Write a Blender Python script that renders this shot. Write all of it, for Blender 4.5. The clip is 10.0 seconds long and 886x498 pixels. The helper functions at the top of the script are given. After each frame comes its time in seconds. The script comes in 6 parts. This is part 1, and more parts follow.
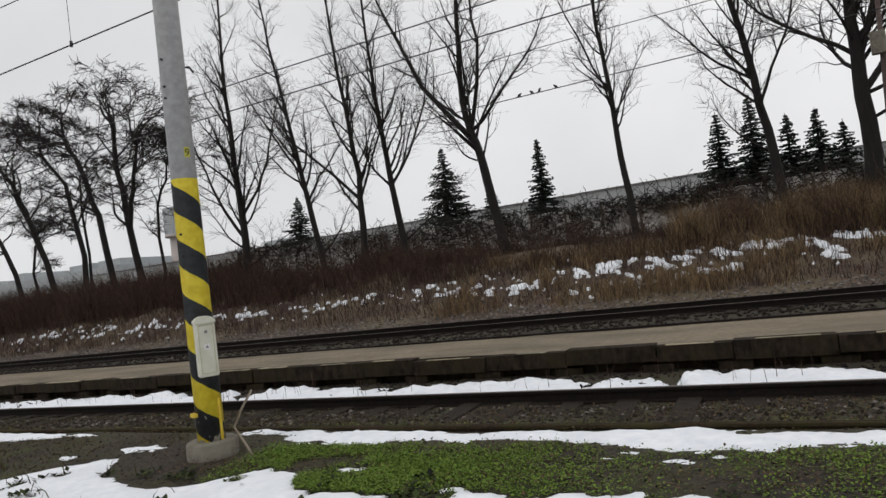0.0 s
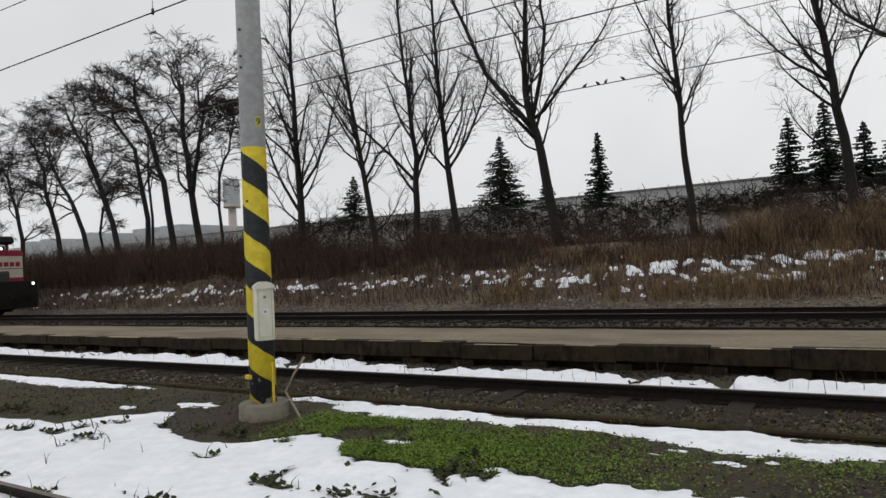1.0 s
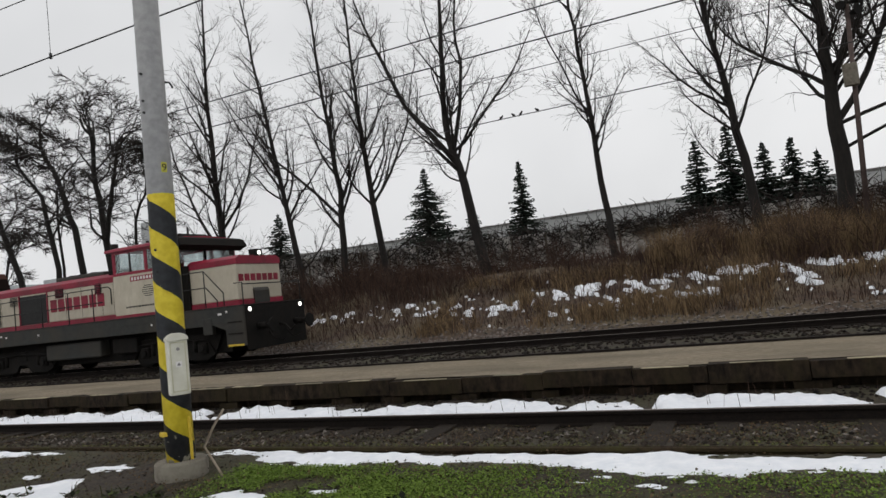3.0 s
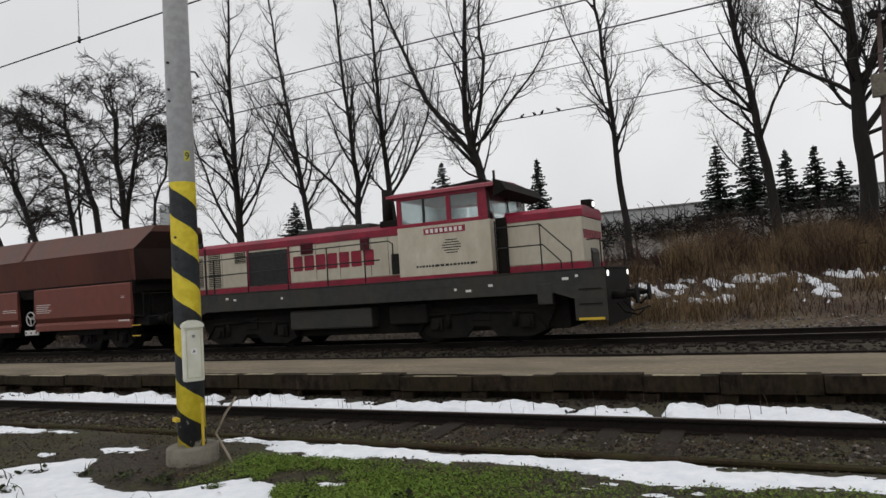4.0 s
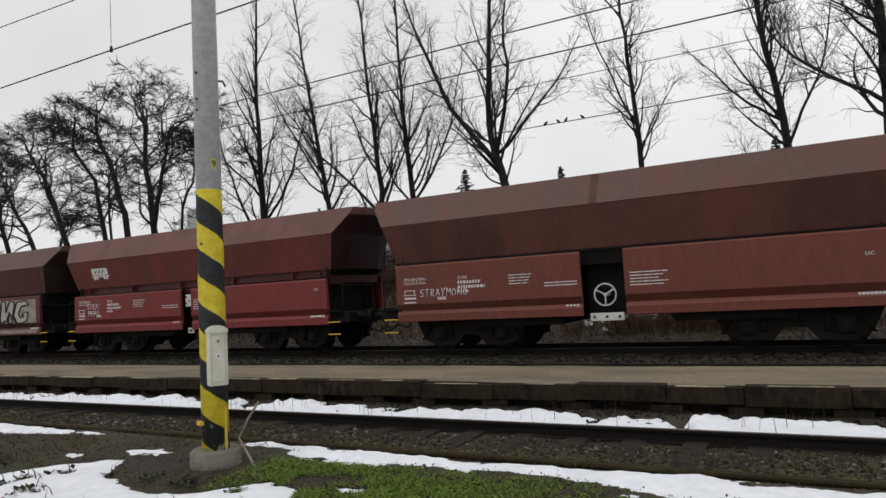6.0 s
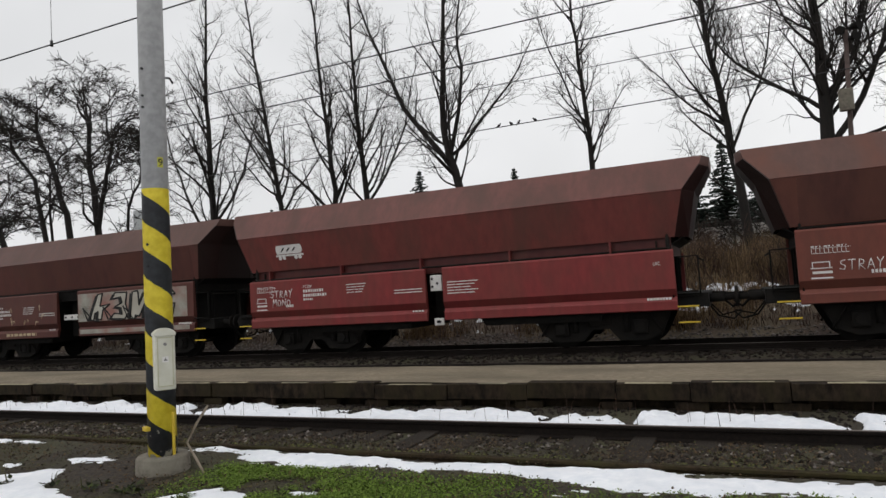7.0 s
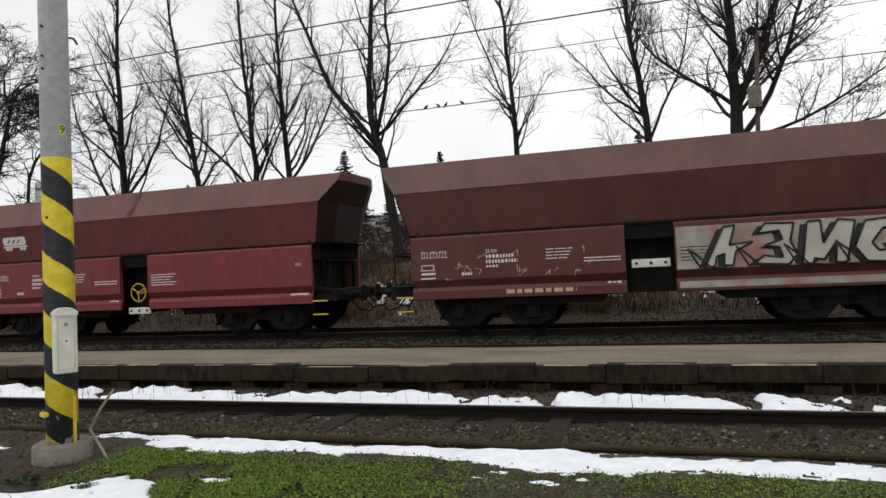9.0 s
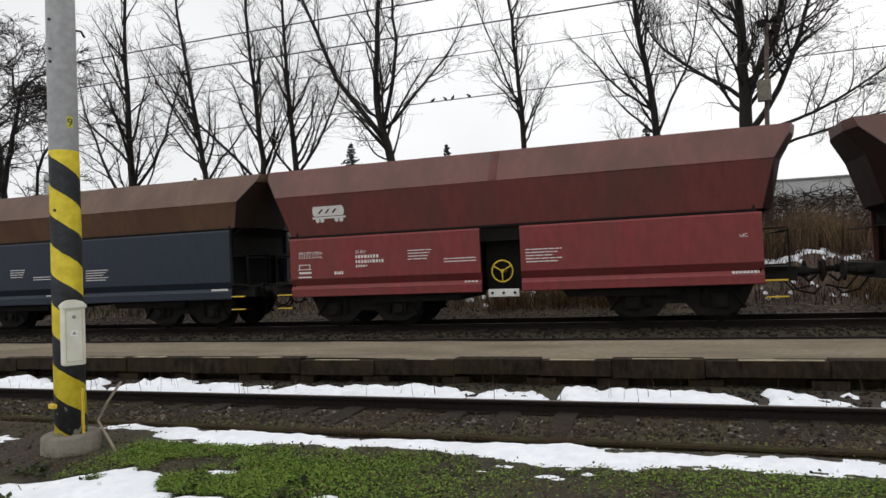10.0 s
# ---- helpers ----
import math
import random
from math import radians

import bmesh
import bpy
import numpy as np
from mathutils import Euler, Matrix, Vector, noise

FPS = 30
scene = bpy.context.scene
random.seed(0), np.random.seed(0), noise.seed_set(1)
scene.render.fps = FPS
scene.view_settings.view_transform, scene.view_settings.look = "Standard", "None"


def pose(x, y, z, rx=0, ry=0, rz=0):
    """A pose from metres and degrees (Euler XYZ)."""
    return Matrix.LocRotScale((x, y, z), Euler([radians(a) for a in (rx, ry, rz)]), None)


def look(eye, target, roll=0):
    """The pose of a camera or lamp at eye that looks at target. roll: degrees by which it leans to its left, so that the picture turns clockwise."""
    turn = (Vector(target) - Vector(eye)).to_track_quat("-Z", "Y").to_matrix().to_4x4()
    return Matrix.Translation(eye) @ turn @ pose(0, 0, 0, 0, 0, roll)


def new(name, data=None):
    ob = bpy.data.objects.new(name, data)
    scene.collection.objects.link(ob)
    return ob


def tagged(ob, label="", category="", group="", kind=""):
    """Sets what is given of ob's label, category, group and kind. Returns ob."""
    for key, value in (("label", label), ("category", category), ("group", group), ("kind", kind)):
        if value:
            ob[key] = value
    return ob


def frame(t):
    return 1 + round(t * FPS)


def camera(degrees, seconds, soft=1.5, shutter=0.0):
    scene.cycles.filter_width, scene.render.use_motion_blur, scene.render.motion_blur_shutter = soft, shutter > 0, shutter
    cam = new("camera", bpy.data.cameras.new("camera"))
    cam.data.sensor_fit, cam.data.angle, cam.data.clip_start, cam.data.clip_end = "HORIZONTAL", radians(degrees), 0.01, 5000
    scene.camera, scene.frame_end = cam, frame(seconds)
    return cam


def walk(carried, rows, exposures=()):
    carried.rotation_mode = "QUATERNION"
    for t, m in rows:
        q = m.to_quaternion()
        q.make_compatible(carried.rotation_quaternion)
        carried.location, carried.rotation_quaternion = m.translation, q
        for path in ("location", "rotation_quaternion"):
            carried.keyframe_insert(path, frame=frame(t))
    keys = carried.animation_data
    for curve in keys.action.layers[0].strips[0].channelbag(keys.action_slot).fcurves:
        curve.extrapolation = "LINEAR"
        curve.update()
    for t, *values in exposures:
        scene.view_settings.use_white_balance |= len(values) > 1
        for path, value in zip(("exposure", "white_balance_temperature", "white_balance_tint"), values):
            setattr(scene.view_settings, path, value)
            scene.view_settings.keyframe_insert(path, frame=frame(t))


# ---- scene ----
cam = camera(67.73, 10.0)


def cam_pose(x, y, z, yaw, pitch, roll):
    """Heading left of the tracks' normal, tilt up and lean, in degrees."""
    return pose(x, y, z, 90 + pitch, 0, yaw) @ pose(0, 0, 0, 0, 0, roll)


PATH = [
    (0, cam_pose(-0.017, 0.419, 1.480, 26.458, 2.122, -7.175)),
    (0.5, cam_pose(-0.089, 0.400, 1.475, 28.944, 2.246, -6.555)),
    (1, cam_pose(-0.080, 0.356, 1.435, 30.826, 1.384, -2.961)),
    (1.5, cam_pose(-0.047, 0.370, 1.469, 30.973, -0.236, -2.681)),
    (2, cam_pose(-0.076, 0.369, 1.474, 29.599, 2.025, -7.959)),
    (2.5, cam_pose(0.002, 0.346, 1.456, 33.389, 3.145, -7.494)),
    (3, cam_pose(0.018, 0.436, 1.481, 24.653, 3.633, -6.276)),
    (3.2, cam_pose(0.009, 0.436, 1.497, 21.102, 4.134, -5.234)),
    (4.3, cam_pose(0.019, 0.386, 1.537, 29.038, 3.161, -3.375)),
    (4.5, cam_pose(0.007, 0.375, 1.536, 30.821, 3.698, -3.344)),
    (5, cam_pose(0.032, 0.381, 1.533, 31.726, 3.006, -3.737)),
    (5.5, cam_pose(0.054, 0.388, 1.542, 30.531, 3.492, -3.900)),
    (5.7, cam_pose(0.044, 0.392, 1.555, 29.456, 3.814, -3.600)),
    (6.8, cam_pose(0.050, 0.390, 1.541, 24.845, 3.568, -3.400)),
    (7, cam_pose(0.061, 0.392, 1.536, 23.996, 3.773, -3.592)),
    (7.5, cam_pose(0.078, 0.406, 1.523, 18.330, 2.684, -1.813)),
    (8, cam_pose(0.054, 0.473, 1.540, 15.258, 1.321, -2.217)),
    (8.5, cam_pose(0.032, 0.465, 1.538, 16.079, 1.328, -2.833)),
    (9, cam_pose(0.025, 0.467, 1.534, 17.480, 1.875, -2.701)),
    (9.5, cam_pose(0.067, 0.463, 1.522, 17.815, 2.076, -2.047)),
    (10, cam_pose(0.025, 0.476, 1.541, 18.074, 1.317, -2.490)),
]
walk(cam, PATH, [(0.0, 0.0), (3.2, 0.0), (4.5, 0.0), (5.5, 0.04), (7.5, 0.14), (8.0, 0.26), (8.5, 0.3), (10.0, 0.3)])

# ---- light: overcast winter sky ----
world = bpy.data.worlds.new("overcast_sky")
scene.world = world
world.use_nodes = True
wt = world.node_tree
wt.nodes.clear()
w_out = wt.nodes.new("ShaderNodeOutputWorld")
w_bg = wt.nodes.new("ShaderNodeBackground")
w_sky = wt.nodes.new("ShaderNodeTexSky")
w_sky.sky_type = "NISHITA"
w_sky.sun_disc = False
w_sky.sun_elevation = radians(38)
w_sky.sun_rotation = radians(20)
w_sky.dust_density = 6.0
w_sky.air_density = 1.2
w_hs = wt.nodes.new("ShaderNodeHueSaturation")
w_hs.inputs["Saturation"].default_value = 0.12
w_hs.inputs["Value"].default_value = 0.75
w_noise = wt.nodes.new("ShaderNodeTexNoise")
w_noise.inputs["Scale"].default_value = 2.2
w_noise.inputs["Detail"].default_value = 4
w_tc = wt.nodes.new("ShaderNodeTexCoord")
w_ramp = wt.nodes.new("ShaderNodeValToRGB")
w_ramp.color_ramp.elements[0].position, w_ramp.color_ramp.elements[0].color = 0.3, (7.2, 7.3, 7.45, 1)
w_ramp.color_ramp.elements[1].position, w_ramp.color_ramp.elements[1].color = 0.75, (9.3, 9.35, 9.5, 1)
w_mix = wt.nodes.new("ShaderNodeMixRGB")
w_mix.inputs[0].default_value = 0.85
wt.links.new(w_tc.outputs["Generated"], w_noise.inputs["Vector"])
wt.links.new(w_noise.outputs["Fac"], w_ramp.inputs[0])
wt.links.new(w_sky.outputs[0], w_hs.inputs["Color"])
wt.links.new(w_hs.outputs[0], w_mix.inputs[1])
wt.links.new(w_ramp.outputs[0], w_mix.inputs[2])
wt.links.new(w_mix.outputs[0], w_bg.inputs["Color"])
w_bg.inputs["Strength"].default_value = 0.1
wt.links.new(w_bg.outputs[0], w_out.inputs[0])

sun_data = bpy.data.lights.new("sun", "SUN")
sun_data.energy, sun_data.angle, sun_data.color = 0.5, radians(25), (1.0, 0.97, 0.93)
sun = new("sun", sun_data)
sun.matrix_basis = look((0, 0, 60), (0 + 12, 0 + 25, 20))


# ---- materials ----
def mat(name, c1, c2, scale=3.0, rough=0.7, metallic=0.0, bump=0.2, c3=None, big=0.4, stain=0.5, stretch=(1, 1, 1), spec=0.4):
    """Two colours mixed by fine grain, a third by large stains; relief from the grain."""
    m = bpy.data.materials.new(name)
    m.use_nodes = True
    nt = m.node_tree
    b = nt.nodes["Principled BSDF"]
    tc = nt.nodes.new("ShaderNodeTexCoord")
    mp = nt.nodes.new("ShaderNodeMapping")
    mp.inputs["Scale"].default_value = stretch
    nt.links.new(tc.outputs["Object"], mp.inputs[0])
    n1 = nt.nodes.new("ShaderNodeTexNoise")
    n1.inputs["Scale"].default_value, n1.inputs["Detail"].default_value = scale, 8
    n1.inputs["Roughness"].default_value = 0.65
    n2 = nt.nodes.new("ShaderNodeTexNoise")
    n2.inputs["Scale"].default_value, n2.inputs["Detail"].default_value = big, 5
    r1 = nt.nodes.new("ShaderNodeValToRGB")
    r1.color_ramp.elements[0].position, r1.color_ramp.elements[0].color = 0.34, (*c1, 1)
    r1.color_ramp.elements[1].position, r1.color_ramp.elements[1].color = 0.66, (*c2, 1)
    nt.links.new(mp.outputs[0], n1.inputs["Vector"])
    nt.links.new(mp.outputs[0], n2.inputs["Vector"])
    nt.links.new(n1.outputs["Fac"], r1.inputs[0])
    col = r1.outputs[0]
    if c3 is not None:
        r2 = nt.nodes.new("ShaderNodeValToRGB")
        r2.color_ramp.elements[0].position, r2.color_ramp.elements[0].color = 0.42, (0, 0, 0, 1)
        r2.color_ramp.elements[1].position, r2.color_ramp.elements[1].color = 0.68, (stain, stain, stain, 1)
        nt.links.new(n2.outputs["Fac"], r2.inputs[0])
        mx = nt.nodes.new("ShaderNodeMixRGB")
        mx.inputs[2].default_value = (*c3, 1)
        nt.links.new(r2.outputs[0], mx.inputs[0])
        nt.links.new(col, mx.inputs[1])
        col = mx.outputs[0]
    nt.links.new(col, b.inputs["Base Color"])
    rr = nt.nodes.new("ShaderNodeMapRange")
    rr.inputs["To Min"].default_value, rr.inputs["To Max"].default_value = max(0.05, rough - 0.12), min(1, rough + 0.12)
    nt.links.new(n1.outputs["Fac"], rr.inputs["Value"])
    nt.links.new(rr.outputs[0], b.inputs["Roughness"])
    b.inputs["Metallic"].default_value = metallic
    b.inputs["Specular IOR Level"].default_value = spec
    if bump:
        bp = nt.nodes.new("ShaderNodeBump")
        bp.inputs["Strength"].default_value, bp.inputs["Distance"].default_value = bump, 0.02
        nt.links.new(n1.outputs["Fac"], bp.inputs["Height"])
        nt.links.new(bp.outputs[0], b.inputs["Normal"])
    return m


def island_mat(name, c1, c2, rough=0.85, spec=0.2):
    """Each loose piece of a joined mesh takes its own shade between two colours."""
    m = bpy.data.materials.new(name)
    m.use_nodes = True
    nt = m.node_tree
    b = nt.nodes["Principled BSDF"]
    g = nt.nodes.new("ShaderNodeNewGeometry")
    r = nt.nodes.new("ShaderNodeValToRGB")
    r.color_ramp.elements[0].color, r.color_ramp.elements[1].color = (*c1, 1), (*c2, 1)
    nt.links.new(g.outputs["Random Per Island"], r.inputs[0])
    nt.links.new(r.outputs[0], b.inputs["Base Color"])
    b.inputs["Roughness"].default_value = rough
    b.inputs["Specular IOR Level"].default_value = spec
    return m


M_SOIL = mat("soil", (0.009, 0.0068, 0.0045), (0.052, 0.038, 0.025), 16, 0.95, bump=0.8, c3=(0.05, 0.05, 0.02), big=1.1, stain=0.65)
M_SNOW = mat("snow", (0.74, 0.77, 0.82), (0.88, 0.89, 0.92), 9, 0.8, bump=0.6, c3=(0.69, 0.71, 0.75), big=2.2, stain=0.5)
M_RAIL = mat("rail_steel", (0.006, 0.0045, 0.004), (0.017, 0.0125, 0.01), 30, 0.8, 0.0, 0.2, spec=0.15)
M_RAILRUST = mat("sunken_rusty_rail", (0.016, 0.011, 0.007), (0.05, 0.034, 0.02), 26, 0.9, 0.0, 0.3, c3=(0.045, 0.045, 0.014), big=2.0, stain=0.7, spec=0.15)
M_RAILTOP = mat("worn_rail_head", (0.10, 0.08, 0.068), (0.19, 0.16, 0.14), 20, 0.5, 0.4, 0.05)
M_SLEEPER = mat("old_sleeper", (0.012, 0.0095, 0.0075), (0.042, 0.034, 0.027), 12, 0.95, bump=0.6, stretch=(6, 1, 1), spec=0.15)
M_STONE = island_mat("ballast_stone", (0.007, 0.0055, 0.0042), (0.055, 0.042, 0.032))
M_STONE_LIGHT = island_mat("grey_ballast_stone", (0.014, 0.011, 0.009), (0.15, 0.125, 0.105))
# oily stone, blackened further for the shade beneath the train
M_STONE_OILSHADE = island_mat("oily_shaded_stone", (0.004, 0.003, 0.0026), (0.03, 0.022, 0.017))
M_STONE_PALE = island_mat("pale_stone", (0.05, 0.045, 0.04), (0.24, 0.21, 0.19))
M_PLATFORM = mat("platform_gravel", (0.12, 0.095, 0.062), (0.27, 0.222, 0.155), 16, 0.95, bump=0.7, c3=(0.11, 0.09, 0.06), big=0.8, stain=0.85, stretch=(0.7, 2.2, 1))
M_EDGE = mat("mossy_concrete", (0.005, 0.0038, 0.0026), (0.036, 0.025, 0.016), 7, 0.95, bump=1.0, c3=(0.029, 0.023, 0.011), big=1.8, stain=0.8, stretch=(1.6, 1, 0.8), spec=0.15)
M_COPING = mat("pale_worn_coping", (0.22, 0.185, 0.11), (0.46, 0.40, 0.27), 16, 0.9, bump=0.4, c3=(0.09, 0.085, 0.06), big=2.5, stain=0.8)
M_BARK = mat("dark_bark", (0.0075, 0.006, 0.0052), (0.021, 0.0175, 0.015), 9, 0.95, bump=0.9, stretch=(1, 1, 0.25))
M_TWIG = island_mat("bare_twigs", (0.014, 0.0115, 0.01), (0.042, 0.035, 0.03))
M_BRUSH = island_mat("brown_thicket", (0.02, 0.0125, 0.01), (0.10, 0.06, 0.043))
M_LEAF = island_mat("dead_leaves", (0.03, 0.018, 0.010), (0.13, 0.085, 0.045))
M_STRAW = island_mat("dry_grass", (0.055, 0.036, 0.02), (0.32, 0.22, 0.12))
M_GRASS = island_mat("green_ground_cover", (0.06, 0.10, 0.013), (0.17, 0.25, 0.04))
M_MOSSMAT = mat("moss_cushion", (0.03, 0.045, 0.008), (0.13, 0.18, 0.028), 34, 0.95, bump=1.0, c3=(0.055, 0.055, 0.016), big=2.2, stain=0.9)
M_MOSSDULL = mat("dull_moss_cushion", (0.018, 0.018, 0.007), (0.07, 0.072, 0.022), 34, 0.95, bump=1.0, c3=(0.035, 0.026, 0.014), big=2.0, stain=0.9)
M_WEED = island_mat("dark_weed_leaves", (0.008, 0.011, 0.005), (0.05, 0.065, 0.02))
M_MOSS2 = island_mat("olive_moss", (0.035, 0.04, 0.012), (0.14, 0.145, 0.045))
M_MOSS = island_mat("dull_weeds", (0.026, 0.025, 0.009), (0.088, 0.086, 0.028))
M_NEEDLE = island_mat("spruce_needles", (0.014, 0.021, 0.017), (0.05, 0.066, 0.052))
M_SLOPE = mat("leaf_litter", (0.03, 0.02, 0.015), (0.11, 0.074, 0.054), 7, 0.95, bump=0.9, c3=(0.16, 0.13, 0.075), big=0.5, stain=0.7)
M_CONCRETE = mat("cast_concrete", (0.11, 0.096, 0.075), (0.21, 0.188, 0.152), 12, 0.9, bump=0.35, c3=(0.2, 0.19, 0.15), big=3, stain=0.6)
M_BOX = mat("cream_plastic_box", (0.55, 0.54, 0.45), (0.66, 0.65, 0.56), 5, 0.5, bump=0.03, c3=(0.45, 0.43, 0.33), big=4, stain=0.5)
M_BLACK = mat("black_rubber", (0.012, 0.012, 0.012), (0.03, 0.03, 0.03), 10, 0.8)
M_DARK = mat("sooty_underframe", (0.004, 0.0037, 0.0034), (0.012, 0.0105, 0.009), 6, 0.92, bump=0.3, c3=(0.015, 0.0115, 0.009), big=1.5, stain=0.5, spec=0.25)
M_WHITE = mat("white_marking", (0.62, 0.60, 0.58), (0.75, 0.73, 0.70), 12, 0.7, bump=0)
M_WIRE = mat("weathered_wire", (0.03, 0.03, 0.03), (0.06, 0.06, 0.06), 20, 0.6, 0.5, 0)
M_CREAM = mat("cream_loco_paint", (0.46, 0.415, 0.32), (0.58, 0.53, 0.43), 4, 0.5, bump=0.04, c3=(0.40, 0.35, 0.27), big=0.9, stain=0.6, stretch=(1, 1, 0.5))
M_RED = mat("crimson_loco_paint", (0.20, 0.005, 0.024), (0.30, 0.009, 0.037), 5, 0.45, bump=0.04, c3=(0.10, 0.008, 0.014), big=1.2, stain=0.6)
M_GREY = mat("grey_frame_paint", (0.016, 0.0175, 0.016), (0.036, 0.037, 0.033), 5, 0.65, bump=0.1, c3=(0.045, 0.036, 0.026), big=1.0, stain=0.7)
M_YELLOW = mat("yellow_paint", (0.55, 0.38, 0.03), (0.68, 0.49, 0.05), 8, 0.6, bump=0.05)
M_STEEL = mat("grey_steel", (0.16, 0.155, 0.15), (0.26, 0.25, 0.24), 8, 0.55, 0.3, 0.1)
M_WOOD = mat("bleached_stick", (0.20, 0.16, 0.12), (0.32, 0.27, 0.21), 20, 0.9, bump=0.3, stretch=(1, 1, 0.2))
M_ROOF = mat("pale_sheet_roof", (0.40, 0.41, 0.41), (0.47, 0.48, 0.48), 0.6, 0.7, bump=0.02)
M_WALL = mat("grey_works_wall", (0.22, 0.22, 0.215), (0.31, 0.31, 0.30), 0.8, 0.85, bump=0.1, c3=(0.18, 0.17, 0.16), big=0.2, stain=0.6)
# far wall and window colours are paled for distance haze
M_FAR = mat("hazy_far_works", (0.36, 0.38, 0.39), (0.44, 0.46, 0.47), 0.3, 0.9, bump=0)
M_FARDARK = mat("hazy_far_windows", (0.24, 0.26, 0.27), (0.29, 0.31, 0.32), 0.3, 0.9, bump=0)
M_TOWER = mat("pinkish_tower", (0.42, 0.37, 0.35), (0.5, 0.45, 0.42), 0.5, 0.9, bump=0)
M_PANEL = mat("whitewashed_fence_panel", (0.6, 0.58, 0.55), (0.8, 0.78, 0.75), 2.5, 0.9, bump=0.2, c3=(0.10, 0.085, 0.075), big=1.6, stain=0.95)


def glass_mat():
    m = bpy.data.materials.new("cab_glass")
    m.use_nodes = True
    b = m.node_tree.nodes["Principled BSDF"]
    b.inputs["Base Color"].default_value = (0.75, 0.82, 0.82, 1)
    b.inputs["Roughness"].default_value = 0.08
    b.inputs["Transmission Weight"].default_value = 0.85
    b.inputs["IOR"].default_value = 1.3
    return m


M_GLASS = glass_mat()


def lamp_mat():
    m = bpy.data.materials.new("lit_headlamp")
    m.use_nodes = True
    b = m.node_tree.nodes["Principled BSDF"]
    b.inputs["Emission Color"].default_value = (1, 0.97, 0.9, 1)
    b.inputs["Emission Strength"].default_value = 2
    return m


M_LAMP = lamp_mat()


def stripe_mat():
    """Yellow and black helical warning bands up to a height, bare grey steel above."""
    m = bpy.data.materials.new("striped_pole_paint")
    m.use_nodes = True
    nt = m.node_tree
    b = nt.nodes["Principled BSDF"]
    tc = nt.nodes.new("ShaderNodeTexCoord")
    sp = nt.nodes.new("ShaderNodeSeparateXYZ")
    nt.links.new(tc.outputs["Object"], sp.inputs[0])

    def op(kind, a, c=None):
        n = nt.nodes.new("ShaderNodeMath")
        n.operation = kind
        for i, v in enumerate((a, c)):
            if v is None:
                continue
            if isinstance(v, (int, float)):
                n.inputs[i].default_value = v
            else:
                nt.links.new(v, n.inputs[i])
        return n.outputs[0]

    wob = nt.nodes.new("ShaderNodeTexNoise")
    wob.inputs["Scale"].default_value = 9
    nt.links.new(tc.outputs["Object"], wob.inputs["Vector"])
    ang = op("DIVIDE", op("ARCTAN2", sp.outputs["Y"], sp.outputs["X"]), 2 * math.pi)
    turn = op("ADD", op("DIVIDE", sp.outputs["Z"], 0.56), ang)
    turn = op("ADD", turn, op("MULTIPLY", op("SUBTRACT", wob.outputs["Fac"], 0.5), 0.05))
    band = op("LESS_THAN", op("FRACT", op("ADD", turn, STRIPE_PHASE)), 0.5)
    low = op("LESS_THAN", sp.outputs["Z"], 2.77)
    n = nt.nodes.new("ShaderNodeTexNoise")
    n.inputs["Scale"].default_value, n.inputs["Detail"].default_value = 14, 8
    nt.links.new(tc.outputs["Object"], n.inputs["Vector"])

    def two(a, c):
        r = nt.nodes.new("ShaderNodeValToRGB")
        r.color_ramp.elements[0].position, r.color_ramp.elements[0].color = 0.35, (*a, 1)
        r.color_ramp.elements[1].position, r.color_ramp.elements[1].color = 0.65, (*c, 1)
        nt.links.new(n.outputs["Fac"], r.inputs[0])
        return r.outputs[0]

    def mixed(f, a, c):
        x = nt.nodes.new("ShaderNodeMixRGB")
        nt.links.new(f, x.inputs[0])
        nt.links.new(a, x.inputs[1])
        nt.links.new(c, x.inputs[2])
        return x.outputs[0]

    paint = mixed(band, two((0.012, 0.013, 0.016), (0.028, 0.03, 0.034)), two((0.70, 0.53, 0.025), (0.84, 0.67, 0.05)))
    # scuffed and flaked near the foot
    flake = op("GREATER_THAN", op("ADD", n.outputs["Fac"], op("MULTIPLY", sp.outputs["Z"], -0.55)), 0.46)
    paint = mixed(flake, paint, two((0.3, 0.29, 0.24), (0.42, 0.4, 0.33)))
    nt.links.new(mixed(low, two((0.29, 0.29, 0.29), (0.37, 0.37, 0.37)), paint), b.inputs["Base Color"])
    b.inputs["Roughness"].default_value = 0.6
    bp = nt.nodes.new("ShaderNodeBump")
    bp.inputs["Strength"].default_value, bp.inputs["Distance"].default_value = 0.15, 0.01
    nt.links.new(n.outputs["Fac"], bp.inputs["Height"])
    nt.links.new(bp.outputs[0], b.inputs["Normal"])
    return m


STRIPE_PHASE = 0.44
M_STRIPES = stripe_mat()


# ---- mesh tools ----
def part(name, bm, material, parent, label=""):
    me = bpy.data.meshes.new(name)
    bm.to_mesh(me)
    bm.free()
    me.materials.append(material)
    ob = new(name, me)
    if parent is not None:
        ob.parent = parent
    return tagged(ob, label)


def raw(name, verts, faces, material, parent=None, label="", smooth=False):
    me = bpy.data.meshes.new(name)
    me.from_pydata([tuple(v) for v in verts], [], faces)
    if smooth:
        me.polygons.foreach_set("use_smooth", [True] * len(me.polygons))
    me.materials.append(material)
    me.update()
    ob = new(name, me)
    if parent is not None:
        ob.parent = parent
    return tagged(ob, label)


